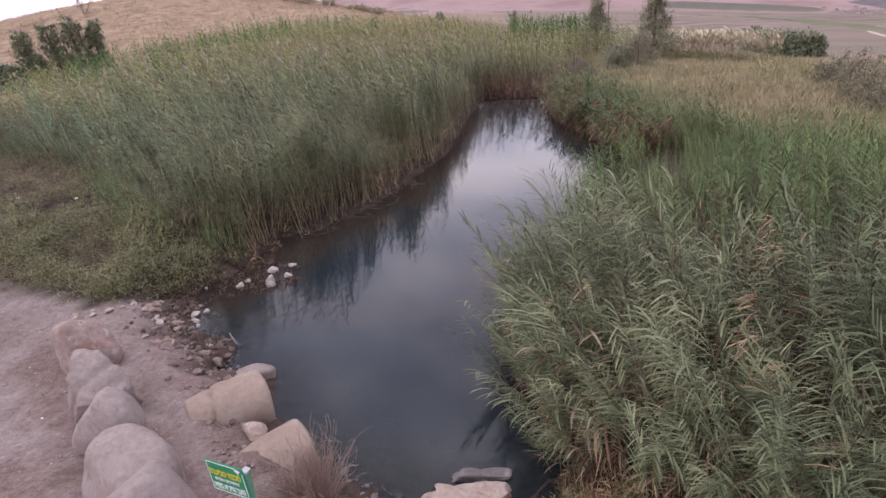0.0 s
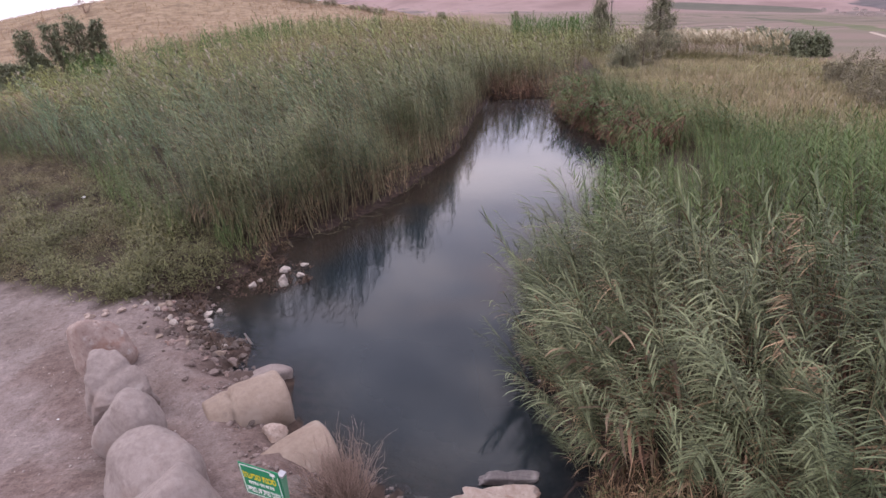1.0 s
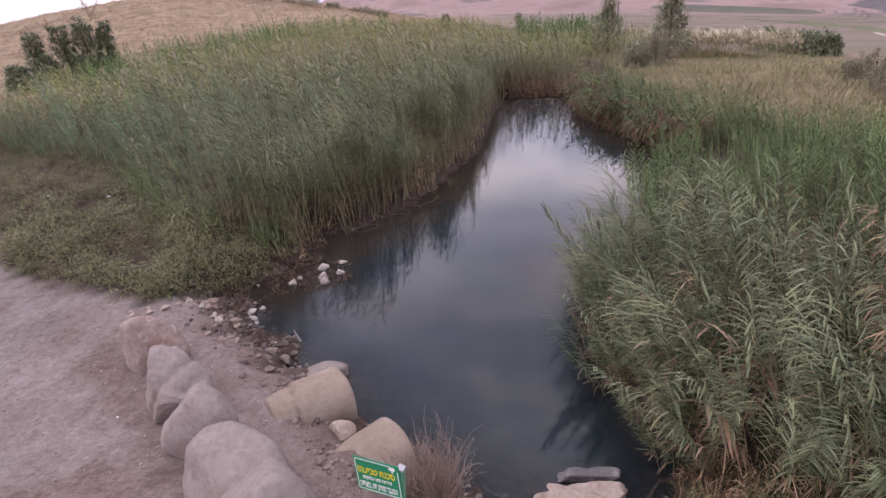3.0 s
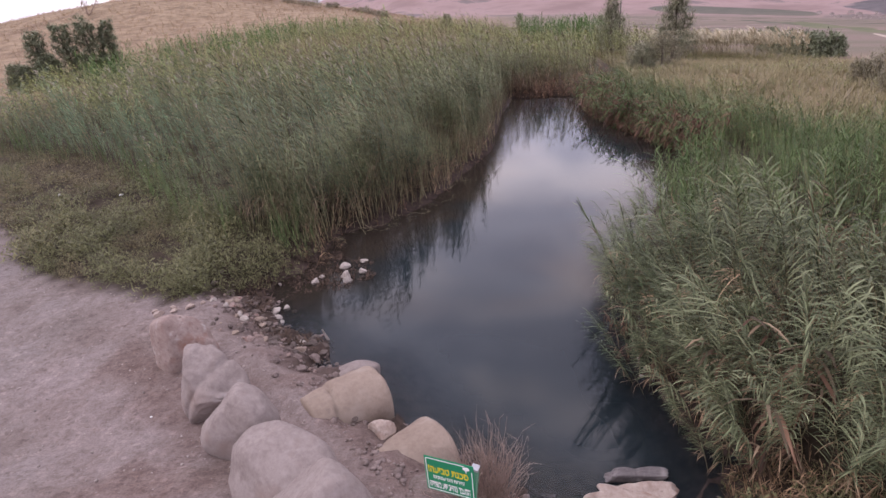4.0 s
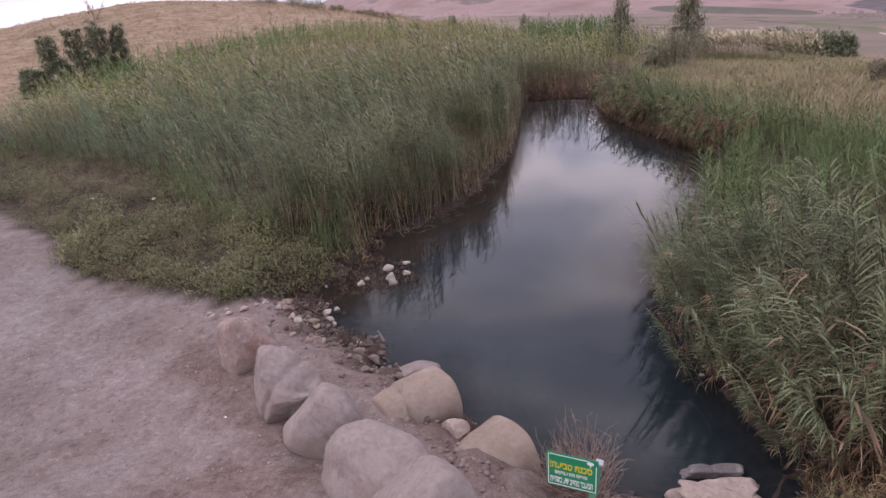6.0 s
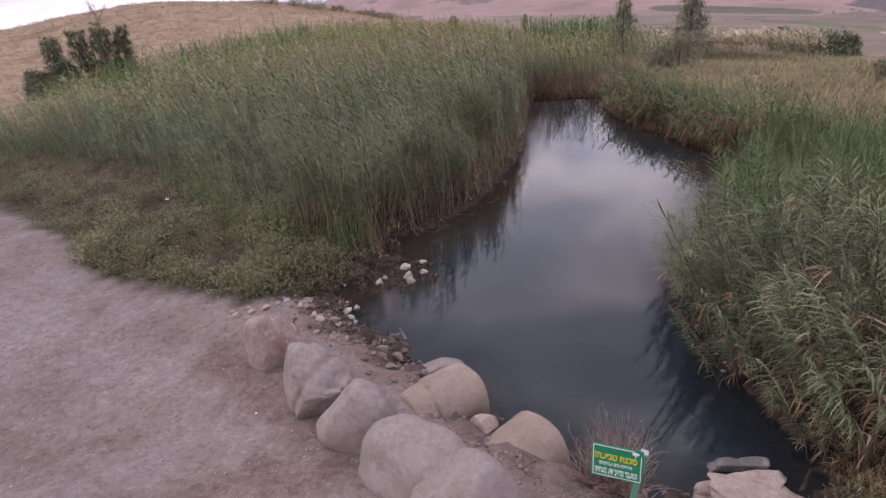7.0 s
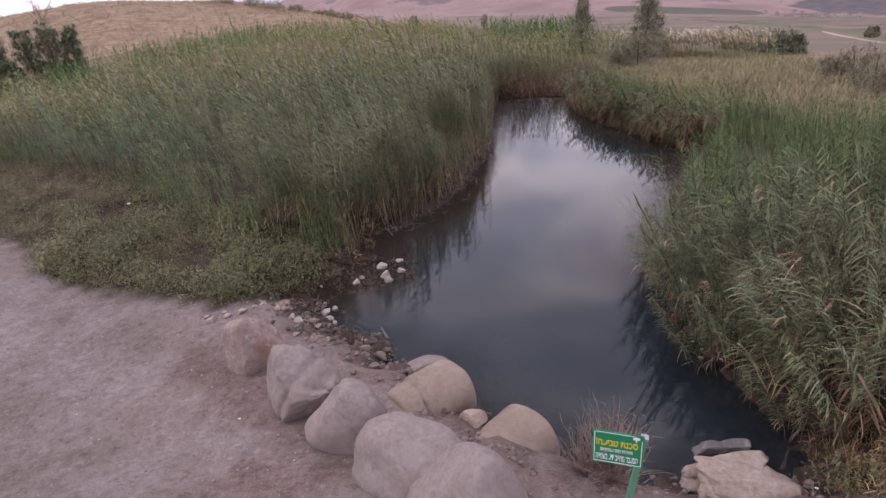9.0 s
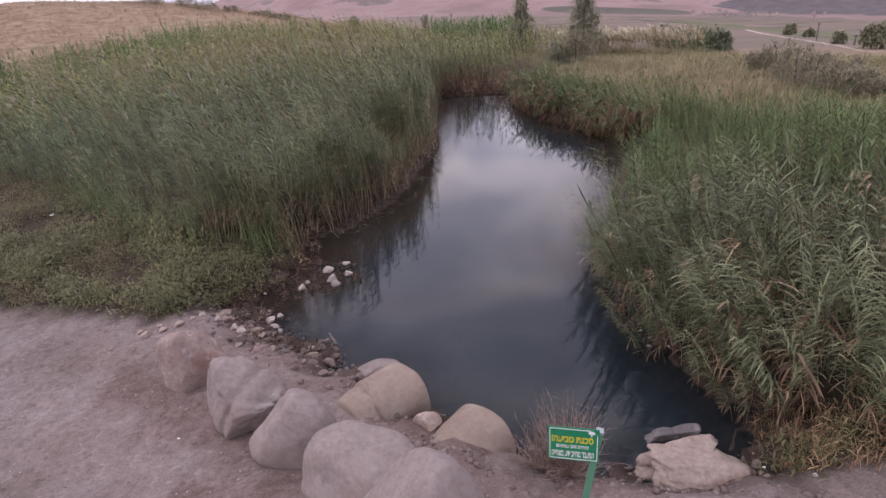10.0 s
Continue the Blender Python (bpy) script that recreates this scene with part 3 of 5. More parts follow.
def strew(name, templates, x, y, z, mats, seed, scale=(0.8, 1.2), turn=0.5, tilt=0.1, label="", category="", kind="stuff", swell=0.0, toward=None, gust=0.0, grow=None):
    """One mesh of many copies of the templates at the given places."""
    r = np.random.RandomState(seed)
    n = len(x)
    pick = r.randint(0, len(templates), n)
    sc = r.uniform(scale[0], scale[1], n)
    rot = r.uniform(-turn, turn, n)
    tx, ty = r.normal(0, tilt, n), r.normal(0, tilt, n)
    if swell:
        sc = sc * (1 + swell * wavy(x, y, 3.4, seed) + 0.6 * swell * wavy(x, y, 1.3, seed + 1))
    if gust:
        tx = tx + gust * wavy(x, y, 1.9, seed + 5) + 0.6 * gust * wavy(x, y, 0.8, seed + 6)
        ty = ty + gust * wavy(x, y, 1.7, seed + 7)
    if grow is not None:
        sc = sc * grow
    if toward is not None:
        tx, ty = np.clip(tx + toward[0], -0.36, 0.3), np.clip(ty + toward[1], -0.3, 0.3)
    V, T, M, off = [], [], [], 0
    for k, (v, t, mi) in enumerate(templates):
        w = np.where(pick == k)[0]
        if not len(w):
            continue
        ca, sa = np.cos(rot[w])[:, None], np.sin(rot[w])[:, None]
        px, py, pz = v[None, :, 0], v[None, :, 1], v[None, :, 2]
        s = sc[w][:, None]
        vx = (px * ca - py * sa + tx[w][:, None] * pz) * s + x[w][:, None]
        vy = (px * sa + py * ca + ty[w][:, None] * pz) * s + y[w][:, None]
        vz = pz * s + z[w][:, None]
        V.append(np.stack([vx, vy, vz], 2).reshape(-1, 3))
        T.append((t[None] + (np.arange(len(w)) * len(v))[:, None, None] + off).reshape(-1, 3))
        M.append(np.tile(mi, len(w)))
        off += len(w) * len(v)
    me = tri_mesh(name, np.concatenate(V), np.concatenate(T), mats, np.concatenate(M))
    return tagged(new(name, me), label, category, kind=kind)


def places(poly, density, seed, lo=None, hi=None, avoid_pond=0.0, clump=0.0):
    """Random places inside an outline; density per square metre, or a function of x and y."""
    r = np.random.RandomState(seed)
    xs, ys = [p[0] for p in poly], [p[1] for p in poly]
    x0, x1, y0, y1 = min(xs), max(xs), min(ys), max(ys)
    top = density if not callable(density) else density(None, None)
    n = int((x1 - x0) * (y1 - y0) * top)
    x, y = r.uniform(x0, x1, n), r.uniform(y0, y1, n)
    ok = (signed(poly, x, y) < 0) & (signed(POND, x, y) > avoid_pond)
    if callable(density):
        ok &= r.uniform(0, top, n) < density(x, y)
    if clump:
        ok &= r.uniform(-1.0, 1.0, n) < 0.35 + wavy(x, y, clump, seed)
    return x[ok], y[ok]


WIND = math.pi * 0.97
rng = random.Random(7)
near_reeds = [reed_stem(rng, rng.uniform(1.7, 2.5), 36, 3, WIND + 0.3, 0.24, 0.32, 0.0, 0.47, 0.023, 3, 0.3, 1.5, 0.7, low_lift=0.12, jitter=0.24, dry=0.012) for _ in range(24)]
near_reeds += [reed_stem(rng, rng.uniform(1.9, 2.6), 34, 3, WIND + 0.3, 0.3, 0.32, 0.0, 0.42, 0.023, 3, 0.12, 0.3, 0.5, jitter=0.22, dry=0.01) for _ in range(12)]
point_reeds = [reed_stem(rng, rng.uniform(1.7, 2.5), 16, 2, WIND + 0.3, 0.25, 0.1, 0.0, 0.55, 0.036, 2, 0.3, 1.5, 0.72, low_lift=0.1, jitter=0.38) for _ in range(16)]
upright_reeds = [reed_stem(rng, rng.uniform(2.0, 2.6), 24, 3, WIND, 0.3, 0.2, 0.02, 0.42, 0.021, 3, 0.08, 0.4, 0.42, jitter=0.22, dry=0.008) for _ in range(14)]
low_reeds = [reed_stem(rng, rng.uniform(2.0, 2.6), 11, 2, WIND, 0.2, 0.2, 0.02, 0.55, 0.045, 2, 0.08, 0.5, 0.42, jitter=0.25) for _ in range(12)]
mid_reeds = [reed_stem(rng, rng.uniform(2.0, 2.9), 20, 3, WIND, 0.2, 0.16, 0.04, 0.52, 0.028, 2, 0.18, 1.5, 0.8, low_lift=0.1, jitter=0.28) for _ in range(20)]
plumed_reeds = [reed_stem(rng, rng.uniform(2.0, 2.8), 13, 2, WIND, 0.25, 0.16, 0.28, 0.55, 0.042, 2, 0.2, 1.5, 0.8, low_lift=0.1, jitter=0.28, plume_size=1.5) for _ in range(18)]
far_reeds = [reed_stem(rng, rng.uniform(2.2, 2.8), 8, 2, WIND, 0.4, 0.4, 0.25, 0.55, 0.08, 2, 0.12, 1.6) for _ in range(10)]
edge_reeds = [reed_stem(rng, rng.uniform(2.0, 2.8), 18, 3, WIND, 0.28, 0.42, 0.03, 0.48, 0.026, 3, 0.14, 1.2, 0.8, low_lift=0.15, jitter=0.4) for _ in range(18)]
brown_reeds = [reed_stem(rng, rng.uniform(0.7, 1.6), 7, 2, rng.uniform(0, 6.28), 0.05, 0.1, 0.0, 0.45, 0.035, 2, 0.35, dry=0.3) for _ in range(10)]



def grass_tuft(rng, n, h, spread_r):
    """A small bunch of dry grass blades, some with a pale ear."""
    pieces = []
    for k in range(n):
        a_, q = rng.uniform(0, 6.28), math.sqrt(rng.random()) * spread_r
        p, t = leaf_strip((math.cos(a_) * q, math.sin(a_) * q, 0), rng.uniform(0, 6.28), h * rng.uniform(0.6, 1.15), 0.045 * h + 0.012, rng.uniform(1.0, 1.5), rng.uniform(0.1, 1.1), 2, rng)
        pieces.append((p, t, 3 if rng.random() < 0.06 else 0))
    return join(pieces)


dense_tufts = [grass_tuft(rng, 11, rng.uniform(0.85, 1.2), 0.24) for _ in range(10)]
hill_tufts = [grass_tuft(rng, 6, rng.uniform(0.8, 1.2), 0.3) for _ in range(8)]

LEFT_BED = [(-5.0, 11.3), (-6.2, 11.4), (-8.2, 12.7), (-9.6, 14.0), (-11.2, 16.1), (-13.6, 19.0), (-16.0, 21.3), (-19.0, 23.0), (-22.5, 25.0), (-26.0, 25.2), (-42, 29.0), (-42, 37.5),
            (-27.0, 31.0), (-29.6, 35.2), (-36.5, 49.4), (-34.6, 50.5), (-33.4, 52.6), (-31.9, 55.0), (-30.8, 58.8), (-28.6, 61), (-27.9, 67), (-25.8, 82), (-18, 87),
            (-6, 86), (10, 84), (13, 60), (9, 40), (6.6, 32.9), (2.0, 32.8), (0.8, 27.5), (-0.3, 20.0), (-1.75, 16.8), (-2.6, 14.5), (-3.8, 12.7), (-4.9, 12.4)]


def left_density(x, y):
    if x is None:
        return 74.0
    d = np.minimum(signed(POND, x, y), -signed(LEFT_BED, x, y))
    r = np.hypot(x - EYE[0], y - EYE[1])
    patchy = 0.6 + 0.55 * smooth(-0.4, 0.3, wavy(x, y, 1.9, 77))
    shore = signed(POND, x, y)
    return (22 + 14 * smooth(17, 14, y)) * smooth(0.1, 0.5, shore) * smooth(3.0, 2.0, shore) * (y < 36) + patchy * np.where(r < 24, 10 + 17 * smooth(2.0, 0.4, d), np.where(r < 42, 8 + 8 * smooth(1.5, 0.3, d), 0))


lx_, ly_ = places(LEFT_BED, left_density, 21)
hue = wavy(lx_, ly_, 7.5, 15) + 0.5 * wavy(lx_, ly_, 2.6, 16) + np.random.RandomState(3).normal(0, 0.28, len(lx_))
lobe = 1 + 0.2 * wavy(lx_, ly_, 5.2, 18) + 0.13 * wavy(lx_, ly_, 2.2, 19) - 0.2 * np.exp(-((lx_ + 11.0) ** 2 + (ly_ - 16.6) ** 2) / 9)
lobe = lobe * (0.55 + 0.45 * smooth(-0.66, -0.3, wavy(lx_, ly_, 4.1, 20)))
back_part = np.hypot(lx_ - EYE[0], ly_ - EYE[1]) + 5 * wavy(lx_, ly_, 9, 17) + np.random.RandomState(4).normal(0, 2.2, len(lx_)) > 27
lush = ~back_part & (hue + 0.9 * smooth(-8, -13, lx_) > 0.55)
front_strip = (lx_ < -12.5) & (ly_ < 23.5 + 0.5 * (-lx_ - 13) + 2.5 * wavy(lx_, ly_, 4, 73))
back_part, lush = back_part & ~front_strip, lush | (front_strip & (lx_ < -14))
waterside = (signed(POND, lx_, ly_) < 2.0 + 0.8 * wavy(lx_, ly_, 2.4, 14)) & (ly_ < 36)
strew("waterside_reed_bed", edge_reeds, lx_[waterside], ly_[waterside], land(lx_[waterside], ly_[waterside]) - 0.03, [REED_BLUE, REED_WITHERED, REED_PALE, PLUME_DIM], 27, (0.76, 1.08), 0.9, 0.1,
      "tall reeds with pale bare stems and brown dead leaves at the waterside", "reeds", swell=0.16, gust=0.14, grow=lobe[waterside])
back_part, lush = back_part & ~waterside, lush & ~waterside
for sel, mat_, seed_, words_ in ((~back_part & ~lush & ~waterside, REED_BLUE, 22, "tall grey-green common reeds with brown stems on the bank"),
                                 (lush, REED_LUSH, 25, "lush blue-green reeds in the middle of the bed"),
                                 (back_part, REED_OLIVE, 26, "olive-green reeds further back in the bed")):
    strew("reed_bed", plumed_reeds if mat_ is REED_OLIVE else mid_reeds, lx_[sel], ly_[sel], land(lx_[sel], ly_[sel]) - 0.03, [mat_, REED_DRY, REED_STEM, PLUME_DIM], seed_, (0.72, 1.14), 0.9, 0.1, words_, "reeds", swell=0.2, gust=0.22,
          grow=lobe[sel] * (0.5 + 0.5 * smooth(0.0, 2.2 - 1.2 * smooth(-18, -22, lx_[sel]), -signed(LEFT_BED, lx_[sel], ly_[sel]) + 0.8 * wavy(lx_[sel], ly_[sel], 1.4, 71))))
lx_, ly_ = places(LEFT_BED, lambda x, y: 5.0 if x is None else np.where(np.hypot(x - EYE[0], y - EYE[1]) > 36, 3.0 + 2.0 * smooth(-0.3, 0.5, wavy(x, y, 6, 78)), 0), 23)
rim_ = -signed(LEFT_BED, lx_, ly_)
bearing_ = np.degrees(np.arctan2(lx_ - EYE[0], ly_ - EYE[1]))
fresh = ((rim_ < 8.0 + 3.0 * wavy(lx_, ly_, 5, 92)) & (bearing_ < -4) & (bearing_ > -31) & (np.hypot(lx_ - EYE[0], ly_ - EYE[1]) > 50))
strew("fresh_green_reeds", low_reeds, lx_[fresh], ly_[fresh], land(lx_[fresh], ly_[fresh]) - 0.03, [REED_FRESH, REED_FRESH, REED_FRESH, PLUME_DIM], 28, (0.75, 1.1), 3.1, 0.12,
      "dense fresh green growth along the foot of the hill", "reeds", swell=0.2, grow=None)
lx_, ly_ = lx_[~fresh], ly_[~fresh]
strew("far_reed_bed", far_reeds, lx_, ly_, land(lx_, ly_) - 0.03, [REED_FAR, REED_DRY, REED_STEM, PLUME_DIM], 24, (0.62, 1.0), 0.6, 0.08,
      "yellowish-green reed bed stretching to the dry hill", "reeds", swell=0.2, gust=0.2)

CANE_BED = [(7.6, 74.0), (12.0, 71.5), (18.0, 70.0), (20.5, 73.5), (20.0, 80.0), (8.6, 83.0)]
lx_, ly_ = places(CANE_BED, 6, 94)
strew("cane_thicket", low_reeds, lx_, ly_, land(lx_, ly_) - 0.03, [REED_FRESH, REED_FRESH, REED_FRESH, PLUME_DIM], 95, (1.15, 1.6), 3.1, 0.12, "dense fresh green cane thicket far behind the pool", "reeds", swell=0.1)
BEHIND_BED = [(9.5, 44), (12.5, 41.5), (17.5, 47.5), (19.5, 56), (24.5, 68), (25, 74), (19, 76), (13, 70), (11, 60)]
lx_, ly_ = places(BEHIND_BED, 4, 96, clump=6)
strew("far_reed_bed", far_reeds, lx_, ly_, land(lx_, ly_) - 0.03, [REED_FAR, GRASS_GOLD, REED_STEM, PLUME], 97, (0.6, 1.1), 0.6, 0.08, "yellowish reeds with pale plumes round the slim trees", "reeds", swell=0.2, gust=0.2)

RIGHT_BED = [(1.15, 3.95), (1.05, 4.6), (0.95, 5.6), (1.0, 7.0), (1.3, 8.5), (2.5, 10.4), (3.7, 11.8), (5.3, 13.0), (6.75, 14.5), (8.4, 14.8), (11.5, 12.0), (12.0, 7.5), (9.0, 2.2), (5.0, 1.2), (3.2, 2.0), (2.3, 3.0), (1.6, 3.6)]


def right_density(x, y):
    if x is None:
        return 64.0
    return (0.14 + 1.06 * smooth(-0.4, 0.45, wavy(x, y, 1.15, 91))) * np.where(y < 9.5, 25 + 28 * smooth(1.6, 0.3, signed(POND, x, y)), 40.0)


rx_, ry_ = places(RIGHT_BED, right_density, 31, avoid_pond=-0.05)
edge = signed(POND, rx_, ry_)
nearer = ry_ < 7.6 + 0.8 * wavy(rx_, ry_, 2.0, 3) - 0.35 * (rx_ - 2)
brim = (edge < 0.75) & (ry_ < 9)
DROOP = [REED_NEAR, REED_DRY, REED_STEM, PLUME]
for sel, seed_, lean_, size_ in ((nearer & ~brim, 32, (-0.04, 0.0), (0.78, 1.12)), (brim, 34, (-0.1, -0.08), (0.62, 0.92))):
    strew("drooping_reed_bed", near_reeds, rx_[sel], ry_[sel], land(rx_[sel], ry_[sel]) - 0.03, DROOP, seed_, size_, 0.75, 0.14,
          "grey-green reeds with long drooping leaves over the water", "reeds", swell=0.11, toward=(lean_[0] - 0.08 * np.exp(-np.maximum(edge[sel], 0) / 0.9), lean_[1] - 0.05 * np.exp(-np.maximum(edge[sel], 0) / 0.9)))
BRIM = [(0.85, 3.85), (0.7, 4.6), (0.58, 5.6), (0.6, 7.0), (0.95, 8.5), (1.9, 10.4), (2.3, 10.3), (1.4, 8.5), (1.1, 7.0), (1.0, 5.6), (1.1, 4.6), (1.15, 3.8)]
ox_, oy_ = places(BRIM, 26, 35, avoid_pond=-0.4)
strew("overhanging_reeds", near_reeds, ox_, oy_, np.maximum(land(ox_, oy_), -0.25) - 0.03, DROOP, 36, (0.4, 0.66), 0.7, 0.16, "short reeds hanging over the pool's edge", "reeds", swell=0.1, toward=(-0.1, -0.1))
sel = ~nearer & ~brim
strew("green_reed_bed", upright_reeds, rx_[sel], ry_[sel], land(rx_[sel], ry_[sel]) - 0.03, [REED_GREEN, REED_DRY, REED_STEM, PLUME], 33, (0.8, 1.06), 0.8, 0.1,
      "fresh green reeds standing behind the drooping ones", "reeds", swell=0.1, gust=0.12, grow=(0.5 + 0.5 * np.maximum(smooth(0.2, 5.0, -signed(RIGHT_BED, rx_[sel], ry_[sel])), smooth(2.2, 0.8, signed(POND, rx_[sel], ry_[sel])))) * (1 - 0.06 * smooth(5.5, 9, rx_[sel]) * smooth(7, 11, ry_[sel])) * (0.9 + 0.16 * smooth(0.8, 2.6, signed(POND, rx_[sel], ry_[sel]))))

POINT_BED = [(5.7, 28.5), (5.6, 25.5), (5.9, 22.8), (6.4, 20.5), (6.8, 18.2), (6.6, 16.6), (7.2, 15.4), (8.8, 15.4), (8.9, 18.5), (8.6, 22.0), (8.2, 26.0), (7.6, 30.0), (6.0, 30.6)]
bx_, by_ = places(POINT_BED, 28, 41, avoid_pond=-0.1)
strew("point_reed_bed", point_reeds, bx_, by_, land(bx_, by_) - 0.03, [REED_GREEN, REED_BROWN, REED_STEM, PLUME_DIM], 42, (0.46, 0.66), 0.8, 0.14, "low green reeds on a small point of the bank", "reeds", swell=0.14, gust=0.2, grow=1 + 0.15 * smooth(23, 19, by_))
LOW_BED = [(6.5, 16.2), (7.0, 14.2), (9.0, 13.2), (11.5, 10.5), (14.5, 13.5), (12.5, 17.0), (10.5, 18.4), (8.6, 19.6)]
bx_, by_ = places(LOW_BED, 28, 49, avoid_pond=0.05)
strew("low_reed_bed", low_reeds, bx_, by_, land(bx_, by_) - 0.03, [REED_GREEN, GRASS_GOLD, REED_STEM, PLUME_DIM], 50, (0.27, 0.47), 0.8, 0.12, "low green reeds thinning into dry grass", "reeds", swell=0.14)
EDGE_BED = [(1.5, 32.0), (6.0, 30.9), (5.1, 28.0), (4.9, 25.0), (5.0, 22.4), (5.45, 20.4), (5.8, 18.6), (6.1, 17.4), (7.2, 17.4), (7.1, 18.8), (6.7, 20.8), (6.4, 22.8), (6.2, 25.0), (6.4, 28.0), (7.6, 31.8), (2.0, 34.0)]
bx_, by_ = places(EDGE_BED, 40, 43, avoid_pond=-0.55)
tall = by_ > 30.3
hang_reeds = [reed_stem(rng, rng.uniform(0.8, 1.3), 15, 3, WIND + 0.4, 0.08, 0.84, 0.0, 0.52, 0.04, 2, 0.55, 1.4, 1.0, low_lift=0.2, jitter=0.4) for _ in range(12)]
for sel, stock, mats_, seed_, size_, words_ in ((tall, brown_reeds, [REED_BROWN, REED_DRY, REED_BROWN, PLUME_DIM], 44, (0.62, 1.05), "rust-brown dead reeds along the far water's edge"),
                                                (~tall, hang_reeds, [REED_GREEN, REED_BROWN, REED_BROWN, PLUME_DIM], 57, (0.75, 1.3), "rust-brown withered reeds drooping over the water at the point")):
    strew("dead_reed_fringe", stock, bx_[sel], by_[sel], np.maximum(land(bx_[sel], by_[sel]), -0.15) - 0.03, mats_, seed_, size_, 0.9 if stock is hang_reeds else 3.1, 0.2, words_, "reeds", swell=0.15, gust=0.2)
SHORE_BED = [(-5.1, 11.0), (-4.8, 12.2), (-3.8, 12.5), (-2.5, 14.2), (-1.5, 16.7), (-0.1, 19.8), (0.9, 25), (0.4, 25), (-0.8, 20), (-2.2, 17), (-3.1, 14.8), (-4.2, 13.2), (-5.6, 12.6)]
bx_, by_ = places(SHORE_BED, 16, 45)
strew("withered_shore_reeds", brown_reeds, bx_, by_, land(bx_, by_) - 0.03, [REED_DRY, REED_BROWN, REED_STEM, PLUME], 46, (0.5, 1.0), 3.1, 0.25, "withered broken reeds at the foot of the reed bed", "reeds")
SKIRT_BED = [(1.0, 3.85), (1.25, 4.6), (2.0, 4.1), (3.0, 3.2), (4.0, 2.4), (5.6, 1.7), (5.0, 0.9), (3.2, 1.7), (2.3, 2.65), (1.5, 3.2)]
bx_, by_ = places(SKIRT_BED, 26, 58, avoid_pond=-0.1)
strew("front_reed_skirt", near_reeds, bx_, by_, land(bx_, by_) - 0.03, DROOP, 59, (0.45, 0.78), 0.8, 0.14, "grey-green reeds bending over the withered grass", "reeds", swell=0.1, toward=(-0.08, -0.22))
bx_, by_ = places(BRIM, 8, 37, avoid_pond=-0.3)
bx_, by_ = bx_[by_ > 5.2], by_[by_ > 5.2]
strew("withered_reed_skirt", hang_reeds, bx_, by_, np.maximum(land(bx_, by_), -0.1) - 0.03, [REED_BROWN, REED_BROWN, REED_BROWN, PLUME_DIM], 38, (0.35, 0.6), 0.9, 0.2, "brown withered leaves hanging under the green reeds", "reeds", swell=0.1)
# dead leaves low in the bed, whose brown also stands in for shade in its hollows
bx_, by_ = places(RIGHT_BED, lambda x, y: 9 if x is None else 9 * (y < 8.5) * smooth(-0.2, 0.5, wavy(x, y, 1.6, 103)), 104)
strew("withered_understory", hang_reeds, bx_, by_, land(bx_, by_) - 0.03, [REED_WITHERED, REED_BROWN, REED_STEM, PLUME_DIM], 105, (0.6, 1.15), 0.9, 0.2, "withered brown leaves inside the reed bed", "reeds", swell=0.15)
TUFT_BED = [(-5.3, 10.6), (-6.3, 10.5), (-8.4, 11.9), (-10.2, 14.0), (-13.0, 17.6), (-16.0, 20.3), (-20.0, 22.6), (-24.0, 23.8), (-30, 26), (-30, 28), (-22.5, 25.6), (-16.0, 22.2), (-11.2, 17.0), (-8.2, 13.6), (-5.6, 11.8)]
bx_, by_ = places(TUFT_BED, 17, 82, clump=1.3)
strew("young_reed_tufts", upright_reeds, bx_, by_, land(bx_, by_) - 0.03, [REED_GREEN, REED_DRY, REED_GREEN, PLUME_DIM], 83, (0.2, 0.62), 3.1, 0.16, "short fresh green reeds growing between the herbs", "reeds", swell=0.2)
def herb_clump(rng, n, h, spread_r, size):
    pieces = []
    for k in range(n):
        a_, q = rng.uniform(0, 6.28), math.sqrt(rng.random()) * spread_r
        base = (math.cos(a_) * q, math.sin(a_) * q, h * rng.uniform(0.05, 1) * (1 - 0.6 * (q / spread_r) ** 2))
        p, t = leaf_strip(base, rng.uniform(0, 6.28), size * rng.uniform(0.7, 1.5), size * 0.36, rng.uniform(0.1, 1.4), rng.uniform(0.4, 1.6), 2, rng)
        pieces.append((p, t, 0))
    return join(pieces)


herbs = [herb_clump(rng, 112, rng.uniform(0.25, 0.55), 0.28, 0.054) for _ in range(10)]
FRONT_BED = [(0.75, 3.0), (1.0, 3.7), (1.35, 4.1), (1.9, 3.5), (2.8, 2.6), (2.0, 2.42), (1.2, 2.7)]
bx_, by_ = places(FRONT_BED, 14, 98)
strew("low_green_herbs", herbs, bx_, by_, land(bx_, by_) - 0.03, [HERB], 99, (0.5, 1.0), 3.1, 0.15, "olive-green herbs among the withered grass", "herbs", swell=0.3)
bx_, by_ = places(FRONT_BED, 60, 67)
strew("withered_grass_clump", dense_tufts, bx_, by_, land(bx_, by_) - 0.02, [DRY_BROWN, DRY_BROWN, DRY_BROWN, REED_DRY], 69, (0.14, 0.3), 3.1, 0.25, "pale upright straw at the foot of the reeds", "grass")
bx_, by_ = places(FRONT_BED, 50, 47)
strew("withered_grass_clump", brown_reeds, bx_, by_, land(bx_, by_) - 0.03, [DRY_BROWN, REED_DRY, DRY_BROWN, PLUME], 48, (0.22, 0.45), 3.1, 0.3, "withered straw-brown grass at the foot of the reeds", "grass")


